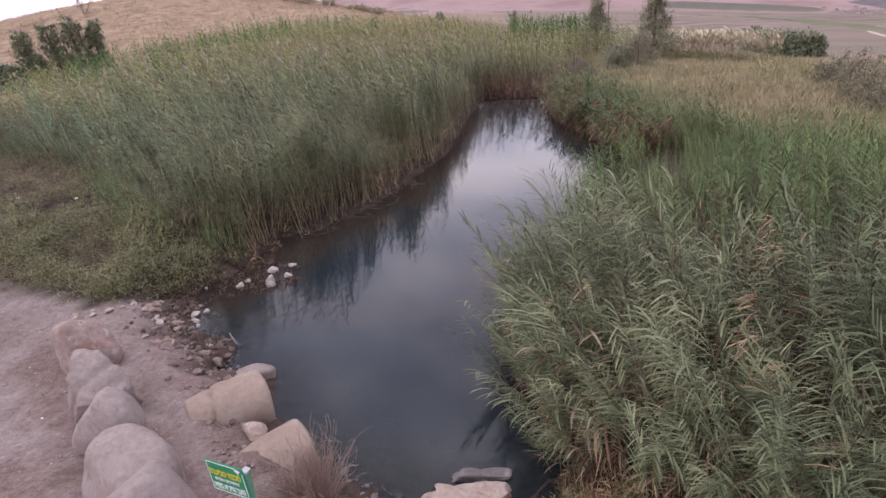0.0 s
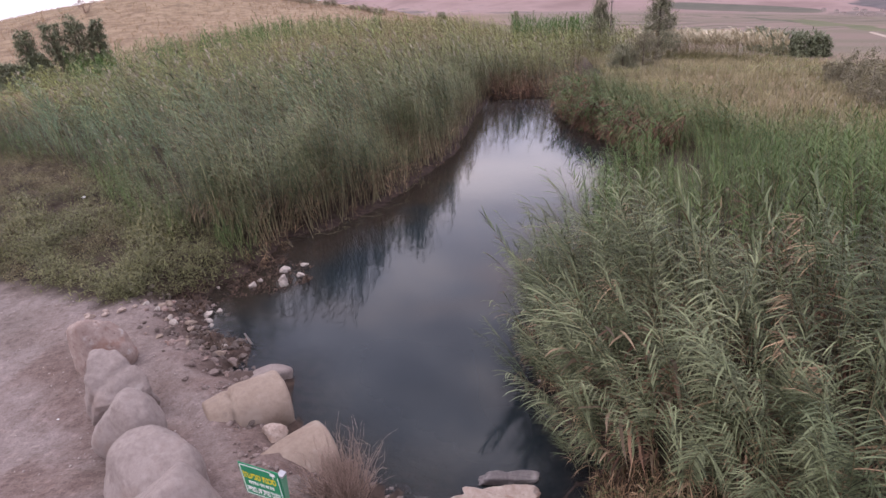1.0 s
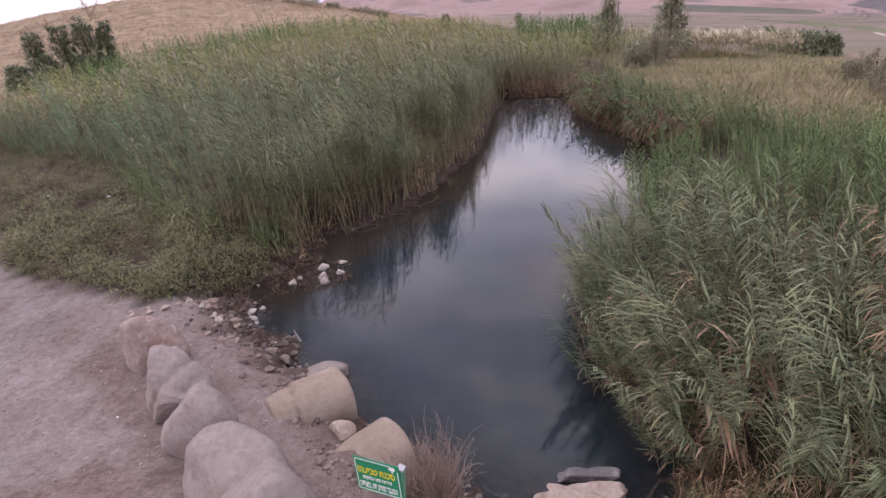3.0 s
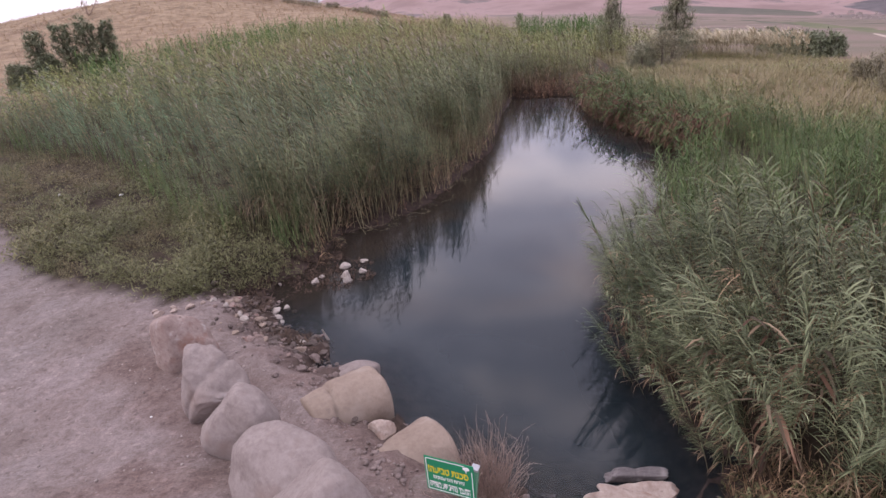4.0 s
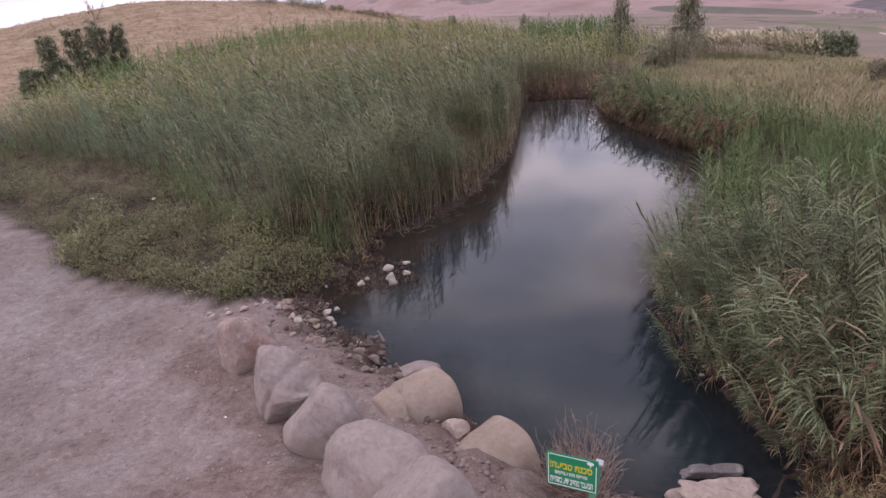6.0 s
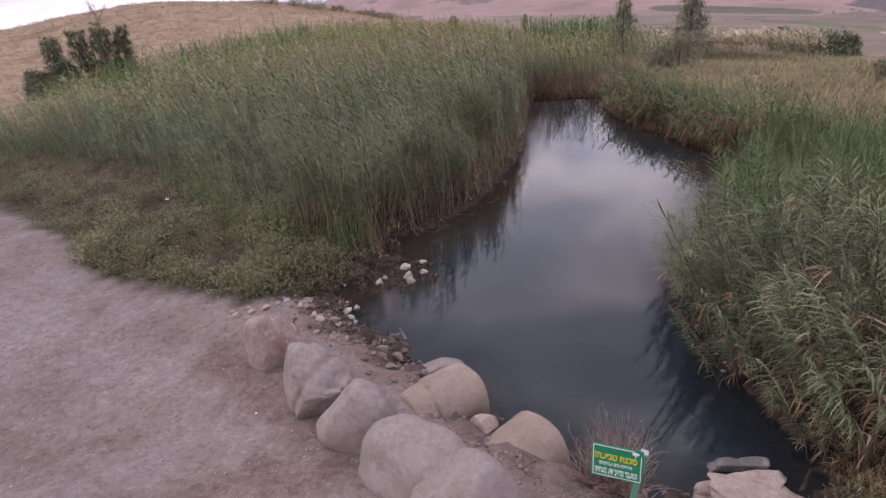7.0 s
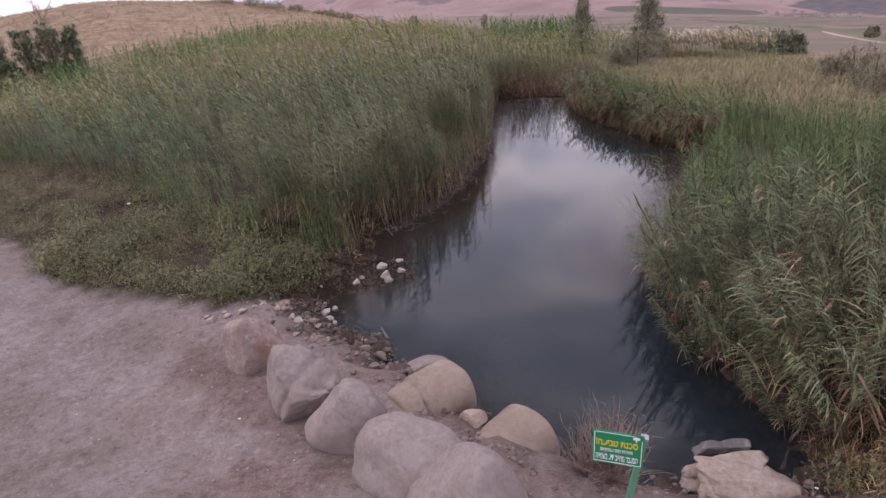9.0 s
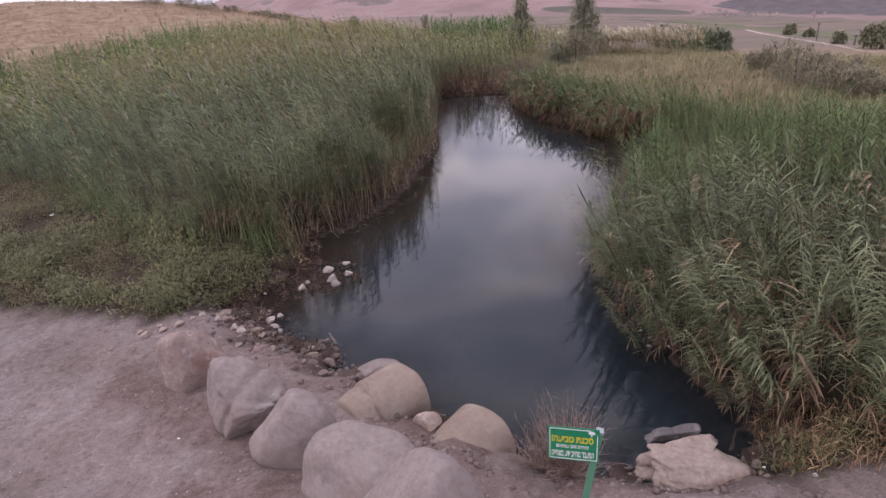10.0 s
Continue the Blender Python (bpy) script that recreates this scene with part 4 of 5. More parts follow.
HERB_BED = [(-6.0, 9.0), (-7.3, 8.45), (-8.0, 8.85), (-8.9, 9.25), (-10.0, 9.65), (-11.3, 10.3), (-13.6, 12.8), (-16.8, 15.5), (-19.0, 17.1), (-30.0, 26.1),
            (-32, 29.5), (-26, 27.2), (-19.5, 23.4), (-14.6, 20.0), (-11.2, 16.6), (-8.2, 13.3), (-6.2, 11.8), (-5.2, 11.2), (-5.6, 9.8)]
hx_, hy_ = places(HERB_BED, lambda x, y: 20 if x is None else np.where(y < 14, 18, 9), 51)
withered = 0.6 * wavy(hx_, hy_, 5, 12) + 0.5 * wavy(hx_, hy_, 1.3, 13) + smooth(-10.5, -14.5, hx_) * 0.9 > 0.6
strew("herb_carpet", herbs, hx_[~withered], hy_[~withered], land(hx_[~withered], hy_[~withered]) - 0.03, [HERB], 52, (0.55, 1.5), 3.1, 0.1, "low green leafy herbs between track and reeds", "herbs", swell=0.42)
strew("withered_herb_carpet", herbs, hx_[withered], hy_[withered], land(hx_[withered], hy_[withered]) - 0.03, [HERB_BROWN], 53, (0.6, 1.2), 3.1, 0.1, "withered brownish herbs between track and reeds", "herbs")

# golden dry grass of the field and the plumes beyond
tufts = [reed_stem(rng, rng.uniform(0.7, 1.1), 9, 2, rng.uniform(0, 6.28), 0.0, 0.0, 0.5, 0.6, 0.05, 2, 0.25) for _ in range(8)]


FIELD = [(8.6, 21.0), (8.9, 17.5), (12.0, 14.5), (14.0, 12.5), (18, 10), (29, 22), (27.5, 28.5), (25.0, 34.5), (24.5, 39.0), (23.0, 48.0), (20.5, 55.0), (14, 62), (13, 60), (9.5, 36), (7.4, 31.0), (8.2, 26)]
fx_, fy_ = places(FIELD, lambda x, y: 30 if x is None else np.interp(np.hypot(x - EYE[0], y - EYE[1]), [15, 30, 60, 100], [22, 15, 6, 2]), 61)
strew("golden_grass_field", dense_tufts, fx_, fy_, land(fx_, fy_) - 0.03, [GRASS_GOLD, GRASS_GOLD, GRASS_GOLD, PLUME_DIM], 62, (0.3, 0.68), 3.1, 0.12, "golden dry grass field behind the reeds", "grass")
fx_, fy_ = places(FIELD, lambda x, y: 14 if x is None else np.maximum(9 * smooth(0.0, 0.6, wavy(x, y, 11, 19)), 9 * smooth(22, 16, y)) * (np.hypot(x - EYE[0], y - EYE[1]) < 60), 63)
strew("green_field_reeds", tufts, fx_, fy_, land(fx_, fy_) - 0.03, [REED_FAR, GRASS_GOLD, GRASS_GOLD, PLUME_DIM], 64, (0.35, 0.7), 3.1, 0.12, "patches of green grass in the dry field", "grass")
plumes = [reed_stem(rng, rng.uniform(1.9, 2.4), 5, 2, WIND, 0.2, 0.3, 1.0, 0.5, 0.07, 2, 0.12, plume_size=3.6) for _ in range(8)]
PLUME_BED = [(16.5, 49), (18.6, 44), (20.0, 39.5), (20.6, 36.0), (21.4, 36.5), (21.6, 41), (22.2, 47), (22.0, 54), (18, 57)]
px_, py_ = places(PLUME_BED, 12, 65)
strew("plume_grass", plumes, px_, py_, land(px_, py_) - 0.03, [GRASS_GOLD, GRASS_GOLD, GRASS_GOLD, PLUME], 66, (0.6, 0.92), 0.6, 0.08, "cream-plumed tall grass at the field's far side", "grass")
hill_poly = [(-120, 70), (-48, 34), (-28, 33), (-38, 50), (-30, 62), (-26, 84), (-4, 88), (10, 86), (6, 150), (-60, 170), (-120, 130)]
fx_, fy_ = places(hill_poly, 0.8, 67)
strew("hill_grass", hill_tufts, fx_, fy_, land(fx_, fy_) - 0.05, [HILL_STRAW, HILL_STRAW, HILL_STRAW, HILL_STRAW], 68, (0.35, 0.8), 3.1, 0.12, "sun-bleached golden grass on the hill", "grass")


# ---- trees and bushes ----
def tube(pts, radii, sides=6):
    V, T = [], []
    for k, (p, r) in enumerate(zip(pts, radii)):
        for s in range(sides):
            a_ = 6.283 * s / sides
            V.append((p[0] + math.cos(a_) * r, p[1] + math.sin(a_) * r, p[2]))
    for k in range(len(pts) - 1):
        for s in range(sides):
            i, j = k * sides + s, k * sides + (s + 1) % sides
            T += [(i, j, j + sides), (i, j + sides, i + sides)]
    return V, T


def tree(name, x, y, h, crown_r, leaf_mat, seed, label, category="tree", low=0.15, leaves=5200, clumps=48, leaf=0.16, taper=0.75, sink=0.1):
    """A trunk with limbs and a ragged crown of leaf clumps."""
    r = random.Random(seed)
    root = new(name)
    root.location = (x, y, land1(x, y) - sink)
    wood, crown = [], []
    sway = r.uniform(-0.25, 0.25)

    def axis(u):
        return (sway * u * u * h * 0.3 + 0.05 * math.sin(5 * u + seed), 0.06 * math.sin(4 * u + seed * 2), u * h * 0.92)

    steps = [k / 7 for k in range(8)]
    V, T = tube([axis(u) for u in steps], [0.028 * h * (1 - 0.88 * u) + 0.008 for u in steps])
    wood.append((V, T, 0))
    per = leaves // clumps
    for k in range(clumps):
        u = low + (1 - low) * (k + r.random()) / clumps
        wide = crown_r * (1 - taper * max(0, (u - 0.35) / 0.65) ** 1.3) * r.uniform(0.45, 1.05)
        yaw = k * 2.4 + r.uniform(-0.5, 0.5)
        a0 = axis(u * 0.82)
        c = (a0[0] + math.cos(yaw) * wide * 0.75, a0[1] + math.sin(yaw) * wide * 0.75, u * h * 0.94 + r.uniform(-0.05, 0.06) * h)
        V, T = tube([a0, tuple((p + q) / 2 + 0.03 * h * (i == 2) for i, (p, q) in enumerate(zip(a0, c))), c], [0.009 * h * (1.1 - u), 0.006 * h * (1.1 - u), 0.004], 4)
        wood.append((V, T, 0))
        rad = (0.42 * crown_r + 0.05 * h) * r.uniform(0.6, 1.15) * (1 - 0.4 * u)
        for _ in range(per):
            q = rad * abs(r.gauss(0, 0.55))
            t_, p_ = r.uniform(0, 6.28), math.acos(r.uniform(-1, 1))
            base = (c[0] + q * math.sin(p_) * math.cos(t_), c[1] + q * math.sin(p_) * math.sin(t_), max(0.05, c[2] + 0.9 * q * math.cos(p_)))
            p, t = leaf_strip(base, r.uniform(0, 6.28), leaf * r.uniform(0.7, 1.6), leaf * 0.4, r.uniform(-0.6, 1.3), r.uniform(0, 1.5), 2, r)
            crown.append((p, t, 0))
    for nm, pieces, mat in (("trunk", wood, BARK), ("crown", crown, leaf_mat)):
        v, t, mi = join(pieces)
        ob = new(nm, tri_mesh(nm, v, t, [mat], mi))
        ob.parent = root
    return tagged(root, label, category)


tree("tamarisk_tree", 14.9, 59.0, 5.4, 2.1, TREE_LEAF, 3, "slim wispy grey-green tree standing in the reeds", leaf=0.17, low=0.05, leaves=12000, clumps=80)
tree("tamarisk_tree", 15.6, 44.6, 5.2, 1.9, TREE_LEAF, 5, "taller wispy grey-green tree above the reeds", leaf=0.15, leaves=12000, clumps=80, low=0.2)
tree("shrub", 12.6, 38.6, 2.5, 1.8, BUSH_GREY, 6, "bushy grey-green shrub at the foot of a tree", "shrub", low=0.02, taper=0.5, leaf=0.11, leaves=8000)
tree("shrub", 11.2, 38.2, 1.9, 1.4, TREE_LEAF, 8, "bushy grey shrub beside the trees", "shrub", low=0.02, taper=0.5, leaf=0.11, leaves=8000)
for k, (x_, y_, h_, w_) in enumerate([(-41.3, 52.7, 2.7, 1.6), (-39.7, 53.8, 5.4, 1.3), (-37.7, 55.1, 5.7, 1.5), (-36.0, 56.1, 5.9, 1.6), (-34.7, 56.8, 5.2, 1.2), (-38.6, 53.2, 3.2, 1.5)]):
    tree("dark_tree", x_, y_, h_, w_, TREE_DARK, 11 + k, "dense dark green tree at the foot of the dry hill", low=0.06, taper=0.35, leaf=0.2, leaves=8500, clumps=100, sink=0.2)
for k, (az_, r_, h_, w_) in enumerate([(29.5, 66, 2.2, 1.5), (30.5, 62, 1.9, 1.3), (31.9, 57, 1.9, 1.7), (33.2, 56, 1.9, 1.6), (34.3, 57, 1.7, 1.0)]):
    tree("broad_tree", EYE[0] + r_ * math.sin(radians(az_)), EYE[1] + r_ * math.cos(radians(az_)), h_, w_, TREE_DARK, 21 + k,
         "low broad dark green tree beyond the field", low=0.04, taper=0.25, leaf=0.24, leaves=3000)
for k, (az_, r_, h_, w_) in enumerate([(37.4, 35.5, 1.2, 1.1), (38.6, 34.5, 1.75, 1.4), (40.1, 31.5, 1.9, 1.4), (41.7, 29.5, 1.65, 1.3), (43.2, 28, 1.55, 1.3), (44.6, 27, 1.35, 1.2), (46.0, 26.5, 1.1, 1.2)]):
    tree("grey_bush", EYE[0] + r_ * math.sin(radians(az_)), EYE[1] + r_ * math.cos(radians(az_)), h_, w_, BUSH_GREY, 31 + k,
         "rounded dusty grey-green bush in the dry field", "bush", low=0.02, taper=0.4, leaf=0.085, leaves=6000)
for k, (az_, r_, h_, w_) in enumerate([(39.4, 104, 1.7, 1.2), (40.7, 95, 1.1, 0.9), (42.8, 71, 1.3, 0.8), (45.0, 60, 2.0, 1.2), (46.2, 59, 2.1, 1.4), (24.2, 85, 1.6, 1.4), (25.2, 85, 1.3, 1.4), (7.6, 130, 4.6, 1.3), (1.0, 105, 2.6, 1.4)]):
    tree("distant_tree", EYE[0] + r_ * math.sin(radians(az_)), EYE[1] + r_ * math.cos(radians(az_)), h_, w_, TREE_LEAF, 41 + k,
         "small dusty tree standing far off in the valley", low=0.1, taper=0.4, leaf=0.3, leaves=1600)
for k, (az_, r_, h_, w_) in enumerate([(-16.0, 150, 1.4, 3.2), (-13.4, 152, 1.6, 3.6), (-11.8, 150, 1.7, 3.6), (-9.8, 150, 1.2, 2.6), (-7.2, 142, 1.0, 3.4), (-5.6, 140, 1.0, 3.0)]):
    tree("hill_shrub", EYE[0] + r_ * math.sin(radians(az_)), EYE[1] + r_ * math.cos(radians(az_)), h_, w_, BUSH_GREY, 61 + k,
         "flat dark shrub on the crest of the dry hill", "shrub", low=0.02, taper=0.3, leaf=0.4, leaves=900)


# ---- rocks ----
def rock_bm(seed, dims, cuts=7, rough=0.05, sub=5, keep_round=0.85, square=2.0, faces=(), grooves=()):
    """A weathered boulder: a rounded block cut by random and given planes, worn, creased and pitted."""
    r = random.Random(seed)
    bm = bmesh.new()
    bmesh.ops.create_icosphere(bm, subdivisions=sub, radius=1.0)
    planes = [(Vector(n).normalized(), d) for n, d in faces]
    for _ in range(cuts):
        n = Vector((r.gauss(0, 1), r.gauss(0, 1), r.gauss(0, 0.8))).normalized()
        planes.append((n, r.uniform(keep_round - 0.2, keep_round + 0.08)))
    o = Vector((r.uniform(-9, 9), r.uniform(-9, 9), r.uniform(-9, 9)))
    for v in bm.verts:
        p = v.co / (abs(v.co.x) ** square + abs(v.co.y) ** square + abs(v.co.z) ** square) ** (1 / square)
        for n, d in planes:
            s = p.dot(n)
            if s > d:
                p -= n * (s - d) * 0.92
        v.co = p
    if sub == 5:
        for _ in range(9 if square < 4 else 3):
            bmesh.ops.smooth_vert(bm, verts=bm.verts, factor=0.5, use_axis_x=True, use_axis_y=True, use_axis_z=True)
    for v in bm.verts:
        p = v.co * (1.04 if sub == 5 else 1.0)
        for n, d, deep, wide in grooves:
            p = p * (1 - deep * math.exp(-((p.dot(n) - d + 0.07 * noise.noise(p * 2 + o)) / wide) ** 2))
        crease = abs(noise.noise(p * 1.9 + o * 2))
        p *= 1 + 0.11 * noise.noise(p * 1.1 + o) + rough * 0.55 * noise.noise(p * 2.6 + o) + rough * 0.22 * noise.noise(p * 7 + o) + rough * 0.15 * noise.noise(p * 19 + o) - rough * 0.35 * max(0, 0.05 - crease) / 0.05
        v.co = Vector((p.x * dims[0] / 2, p.y * dims[1] / 2, p.z * dims[2] / 2))
    return bm


def boulder(x, y, z, dims, turn, seed, mat, label, cuts=7, rough=0.05, keep_round=0.85, lean=(0, 0), name="boulder", square=2.0, faces=(), grooves=(), sub=5):
    ob = part(name, rock_bm(seed, dims, cuts, rough, sub, keep_round, square, faces, [(Vector(n).normalized(), d, e, w) for n, d, e, w in grooves]), mat, smooth=sub > 3)
    ob.matrix_world = pose(x, y, z, lean[0], lean[1], turn)
    return tagged(ob, label, "boulder")


boulder(-6.08, 6.28, 0.7, (0.9, 0.76, 1.08), 20, 1, ROCK_PINK, "pinkish-orange limestone boulder beside the dirt track", 11, 0.13, 0.82, (0, -8), square=2.6,
        faces=[((-0.8, -0.5, 0.3), 0.66), ((0.5, -0.8, 0.45), 0.68), ((0.75, -0.2, 0.6), 0.66)])
boulder(-5.22, 5.1, 0.72, (1.26, 0.82, 1.2), -28, 2, ROCK_GREY, "fissured grey limestone boulder beside the dirt track", 10, 0.15, 0.84, (0, 0), square=2.5,
        faces=[((-0.75, -0.55, 0.3), 0.56), ((0.55, -0.3, 0.75), 0.55), ((0.7, -0.5, -0.5), 0.6), ((-0.3, -0.9, 0.2), 0.7)],
        grooves=[((0.95, -0.1, -0.35), 0.12, 0.13, 0.07), ((0.2, 0.3, 1.0), 0.25, 0.05, 0.03), ((0.35, 0.2, 1.0), -0.1, 0.05, 0.03), ((-0.4, 0.7, 0.6), 0.2, 0.04, 0.025)])
boulder(-4.48, 4.18, 0.78, (0.95, 0.7, 1.12), -28, 24, ROCK_GREY, "tilted smooth greyish boulder beside the dirt track", 8, 0.08, 0.88, (0, 42), square=2.5,
        faces=[((0.3, -0.85, 0.3), 0.7), ((-0.8, -0.4, 0.1), 0.72)], grooves=[((0.2, 0.1, 1.0), 0.42, 0.1, 0.08)])
boulder(-3.68, 3.3, 0.84, (1.3, 0.82, 1.08), -34, 5, ROCK_GREY, "large smooth grey boulder beside the dirt track", 5, 0.08, 0.95, square=2.5,
        faces=[((0.62, -0.45, -0.62), 0.62), ((0.3, -0.2, 0.93), 0.8), ((0.05, -0.9, 0.4), 0.86)])
boulder(-3.12, 2.6, 1.03, (1.2, 0.82, 1.16), -38, 6, ROCK_GREY, "large pale grey boulder with sloping worn faces", 2, 0.045, 0.98, square=2.3,
        faces=[((-0.62, -0.2, 0.76), 0.64), ((0.86, -0.15, 0.48), 0.74), ((0.0, -0.85, 0.5), 0.78)])


def drum(tail, head, r0, r1, seed, label, crack=None):
    """A tapering, roughly round block lying on its side, with a worn, slightly domed end towards head."""
    r = random.Random(seed)
    o = Vector((r.uniform(-9, 9), r.uniform(-9, 9), r.uniform(-9, 9)))
    length = (Vector(head) - Vector(tail)).length
    steps = [(0.0, 0.0), (0.0, 0.6), (0.02, 0.9)] + [(k / 30, 1.0) for k in range(1, 29)] + [(0.955, 0.985), (0.975, 0.955), (0.99, 0.89), (1.0, 0.78), (1.012, 0.5), (1.016, 0.0)]
    bm = bmesh.new()
    rings, n = [], 56
    for u, share in steps:
        rad = (r0 + (r1 - r0) * min(1, u) ** 0.8) * share
        ring = []
        for k in range(n):
            a_ = 2 * math.pi * k / n
            way = Vector((0, math.cos(a_), math.sin(a_)))
            p = Vector((u * length, 0, 0)) + way * rad
            swell = 1 + 0.10 * noise.noise(p * 1.7 + o) + 0.035 * noise.noise(p * 5 + o) + 0.012 * noise.noise(p * 16 + o)
            swell *= 1 - 0.08 * max(0, math.sin(a_)) ** 4
            if crack is not None:
                off = u - crack - 0.05 * math.sin(a_ + 0.6) - 0.02 * noise.noise(p * 6 + o)
                swell *= 1 - 0.2 * math.exp(-(off / 0.016) ** 2) - 0.05 * (off < 0)
            ring.append(bm.verts.new((p.x, p.y * swell, p.z * swell)))
        rings.append(ring)
    for one, two in zip(rings, rings[1:]):
        for k in range(n):
            bm.faces.new((one[k], two[k], two[(k + 1) % n], one[(k + 1) % n]))
    bmesh.ops.remove_doubles(bm, verts=bm.verts, dist=1e-5)
    bmesh.ops.recalc_face_normals(bm, faces=bm.faces)
    ob = part("boulder", bm, ROCK_TAN, smooth=True)
    ob.matrix_world = Matrix.Translation(tail) @ (Vector(head) - Vector(tail)).to_track_quat("X", "Z").to_matrix().to_4x4()
    return tagged(ob, label, "boulder")


drum((-3.97, 4.92, 0.17), (-3.06, 5.54, 0.08), 0.36, 0.53, 7, "drum-shaped tan block cracked across, lying with its end in the pool", 0.3)
boulder(-3.52, 6.16, 0.02, (0.78, 0.5, 0.4), 5, 9, ROCK_GREY, "flat-topped grey rock in the water", 7, 0.05, 0.85, square=2.6)
drum((-2.98, 3.88, 0.16), (-2.17, 4.4, 0.04), 0.27, 0.52, 27, "smooth tapering tan block lying with its end in the pool")
boulder(-2.9, 4.62, 0.26, (0.38, 0.3, 0.26), -30, 28, ROCK_PALE, "small pale rock wedged between two blocks", 12, 0.12, 0.8, square=3.0)
boulder(-2.2, 3.2, 0.5, (0.95, 0.75, 0.55), -35, 11, ROCK_EARTH, "crumbling earthy rock below the sign", 10, 0.14, 0.84)
boulder(-1.95, 2.85, 0.62, (0.55, 0.45, 0.35), 20, 29, ROCK_EARTH, "lump of crumbling earthy rock near the sign", 9, 0.14, 0.84)
boulder(0.02, 3.2, 0.06, (1.32, 0.58, 0.38), -12, 12, ROCK_PALE, "broad pale slab of rock at the water's edge", 8, 0.16, 0.95, (0, 5), square=6.0,
        faces=[((0.1, -0.62, 0.78), 0.72), ((0.85, -0.3, 0.45), 0.8), ((-0.8, -0.5, 0.3), 0.82), ((0.1, 0.1, 1.0), 0.84)], grooves=[((0.35, 0.3, 1.0), 0.45, 0.06, 0.03), ((1.0, 0.4, 0.2), -0.35, 0.05, 0.03)])
boulder(-0.13, 3.45, 0.04, (1.02, 0.34, 0.4), 3, 33, ROCK_PALE, "flat pale ledge of rock behind the slab", 8, 0.14, 0.95, (4, -3), square=6.0, faces=[((0.05, -0.1, 1), 0.78), ((-0.7, -0.5, 0.5), 0.85)], grooves=[((0.1, 0.3, 1.0), 0.4, 0.06, 0.04)])
boulder(0.06, 3.9, 0.03, (0.72, 0.14, 0.18), 2, 13, ROCK_SLATE, "thin broken grey rock in the shallow water", 5, 0.12, 0.9, (18, 3), square=5.0, faces=[((0.55, -0.1, -0.8), 0.5), ((0.3, 0.0, 1.0), 0.8)], grooves=[((1.0, 0.0, 0.3), 0.25, 0.22, 0.16)])
boulder(0.1, 5.0, -0.32, (1.3, 1.0, 0.6), 15, 15, ROCK_WET, "brown rock lying under the water", 6)

# white rocks in the shallows
for k, (x_, y_, s_) in enumerate([(-4.34, 10.22, 0.27), (-3.93, 10.45, 0.2), (-3.91, 9.91, 0.26), (-4.24, 9.71, 0.3), (-4.15, 9.5, 0.27), (-4.75, 9.77, 0.16), (-4.85, 9.54, 0.24), (-5.6, 9.54, 0.1)]):
    boulder(x_, y_, 0.03, (s_ * 1.0, s_ * 0.85, s_ * (0.95 if k in (0, 3, 4) else 0.6)), k * 40, 30 + k, ROCK_WHITE, "white limestone rock in the shallow water", 14, 0.16, 0.72, name="white_rock", square=2.6, sub=3)

# rubble on the bank
stone_meshes = []
for k in range(8):
    bm = rock_bm(60 + k, (1, 0.8, 0.6), 14, 0.1, 3, 0.66)
    me = bpy.data.meshes.new("stone")
    bm.to_mesh(me)
    bm.free()
    stone_meshes.append(me)
sr = random.Random(5)


def stone(x, y, s, mat, label, group):
    ob = new("stone", stone_meshes[sr.randrange(8)].copy())
    ob.data.materials.append(mat)
    ob.matrix_world = pose(x, y, land1(x, y) + s * 0.12, sr.uniform(-20, 20), sr.uniform(-20, 20), sr.uniform(0, 360)) @ Matrix.Diagonal((s, s, s, 1))
    return tagged(ob, label, "stone", group)


for k in range(230):
    u = sr.random()
    x_ = -4.1 - 2.5 * u + sr.gauss(0, 0.25)
    y_ = 6.55 + 2.25 * u + sr.gauss(0, 0.42)
    dp = float(signed(POND, np.array([x_]), np.array([y_]))[0])
    if not -0.3 < dp < 1.1:
        continue
    s_ = sr.choice((0.07, 0.09, 0.1, 0.12, 0.15, 0.22))
    if dp < 0.28 and sr.random() < 0.7:
        stone(x_, y_, s_, ROCK_WET, "dark wet stone at the waterline", "rubble on the bank")
    else:
        stone(x_, y_, s_, sr.choice((ROCK_EARTH, ROCK_EARTH, ROCK_EARTH, ROCK_PINK, ROCK_TAN)), "pale angular stone on the muddy bank", "rubble on the bank")
for x_, y_, s_ in [(-5.35, 8.35, 0.26), (-5.25, 8.15, 0.2), (-5.2, 8.55, 0.22), (-5.15, 8.0, 0.16), (-6.5, 8.35, 0.2), (-6.2, 8.2, 0.18), (-5.9, 8.0, 0.2), (-5.75, 7.85, 0.24), (-4.55, 7.05, 0.2)]:
    stone(x_, y_, s_, ROCK_WHITE, "chalky white stone on the bank", "rubble on the bank")
for x_, y_, s_ in [(-7.3, 7.84, 0.26), (-7.06, 7.94, 0.2), (-7.44, 7.98, 0.16), (-6.82, 8.06, 0.22), (-6.62, 8.2, 0.16), (-7.14, 8.12, 0.14)]:
    stone(x_, y_, s_, ROCK_PALE, "pale angular stone at the edge of the track", "stones at the track's edge")
for x_, y_, s_ in [(-4.2, 6.62, 0.34), (-4.45, 6.5, 0.3), (-3.95, 6.2, 0.26), (-4.3, 6.05, 0.3), (-4.7, 6.2, 0.26), (-3.75, 5.95, 0.3), (-4.55, 5.75, 0.22)]:
    stone(x_, y_, s_ * 0.75, CLOD, "dusty earth-coloured stone sunk in the bank", "sunken stones on the bank")
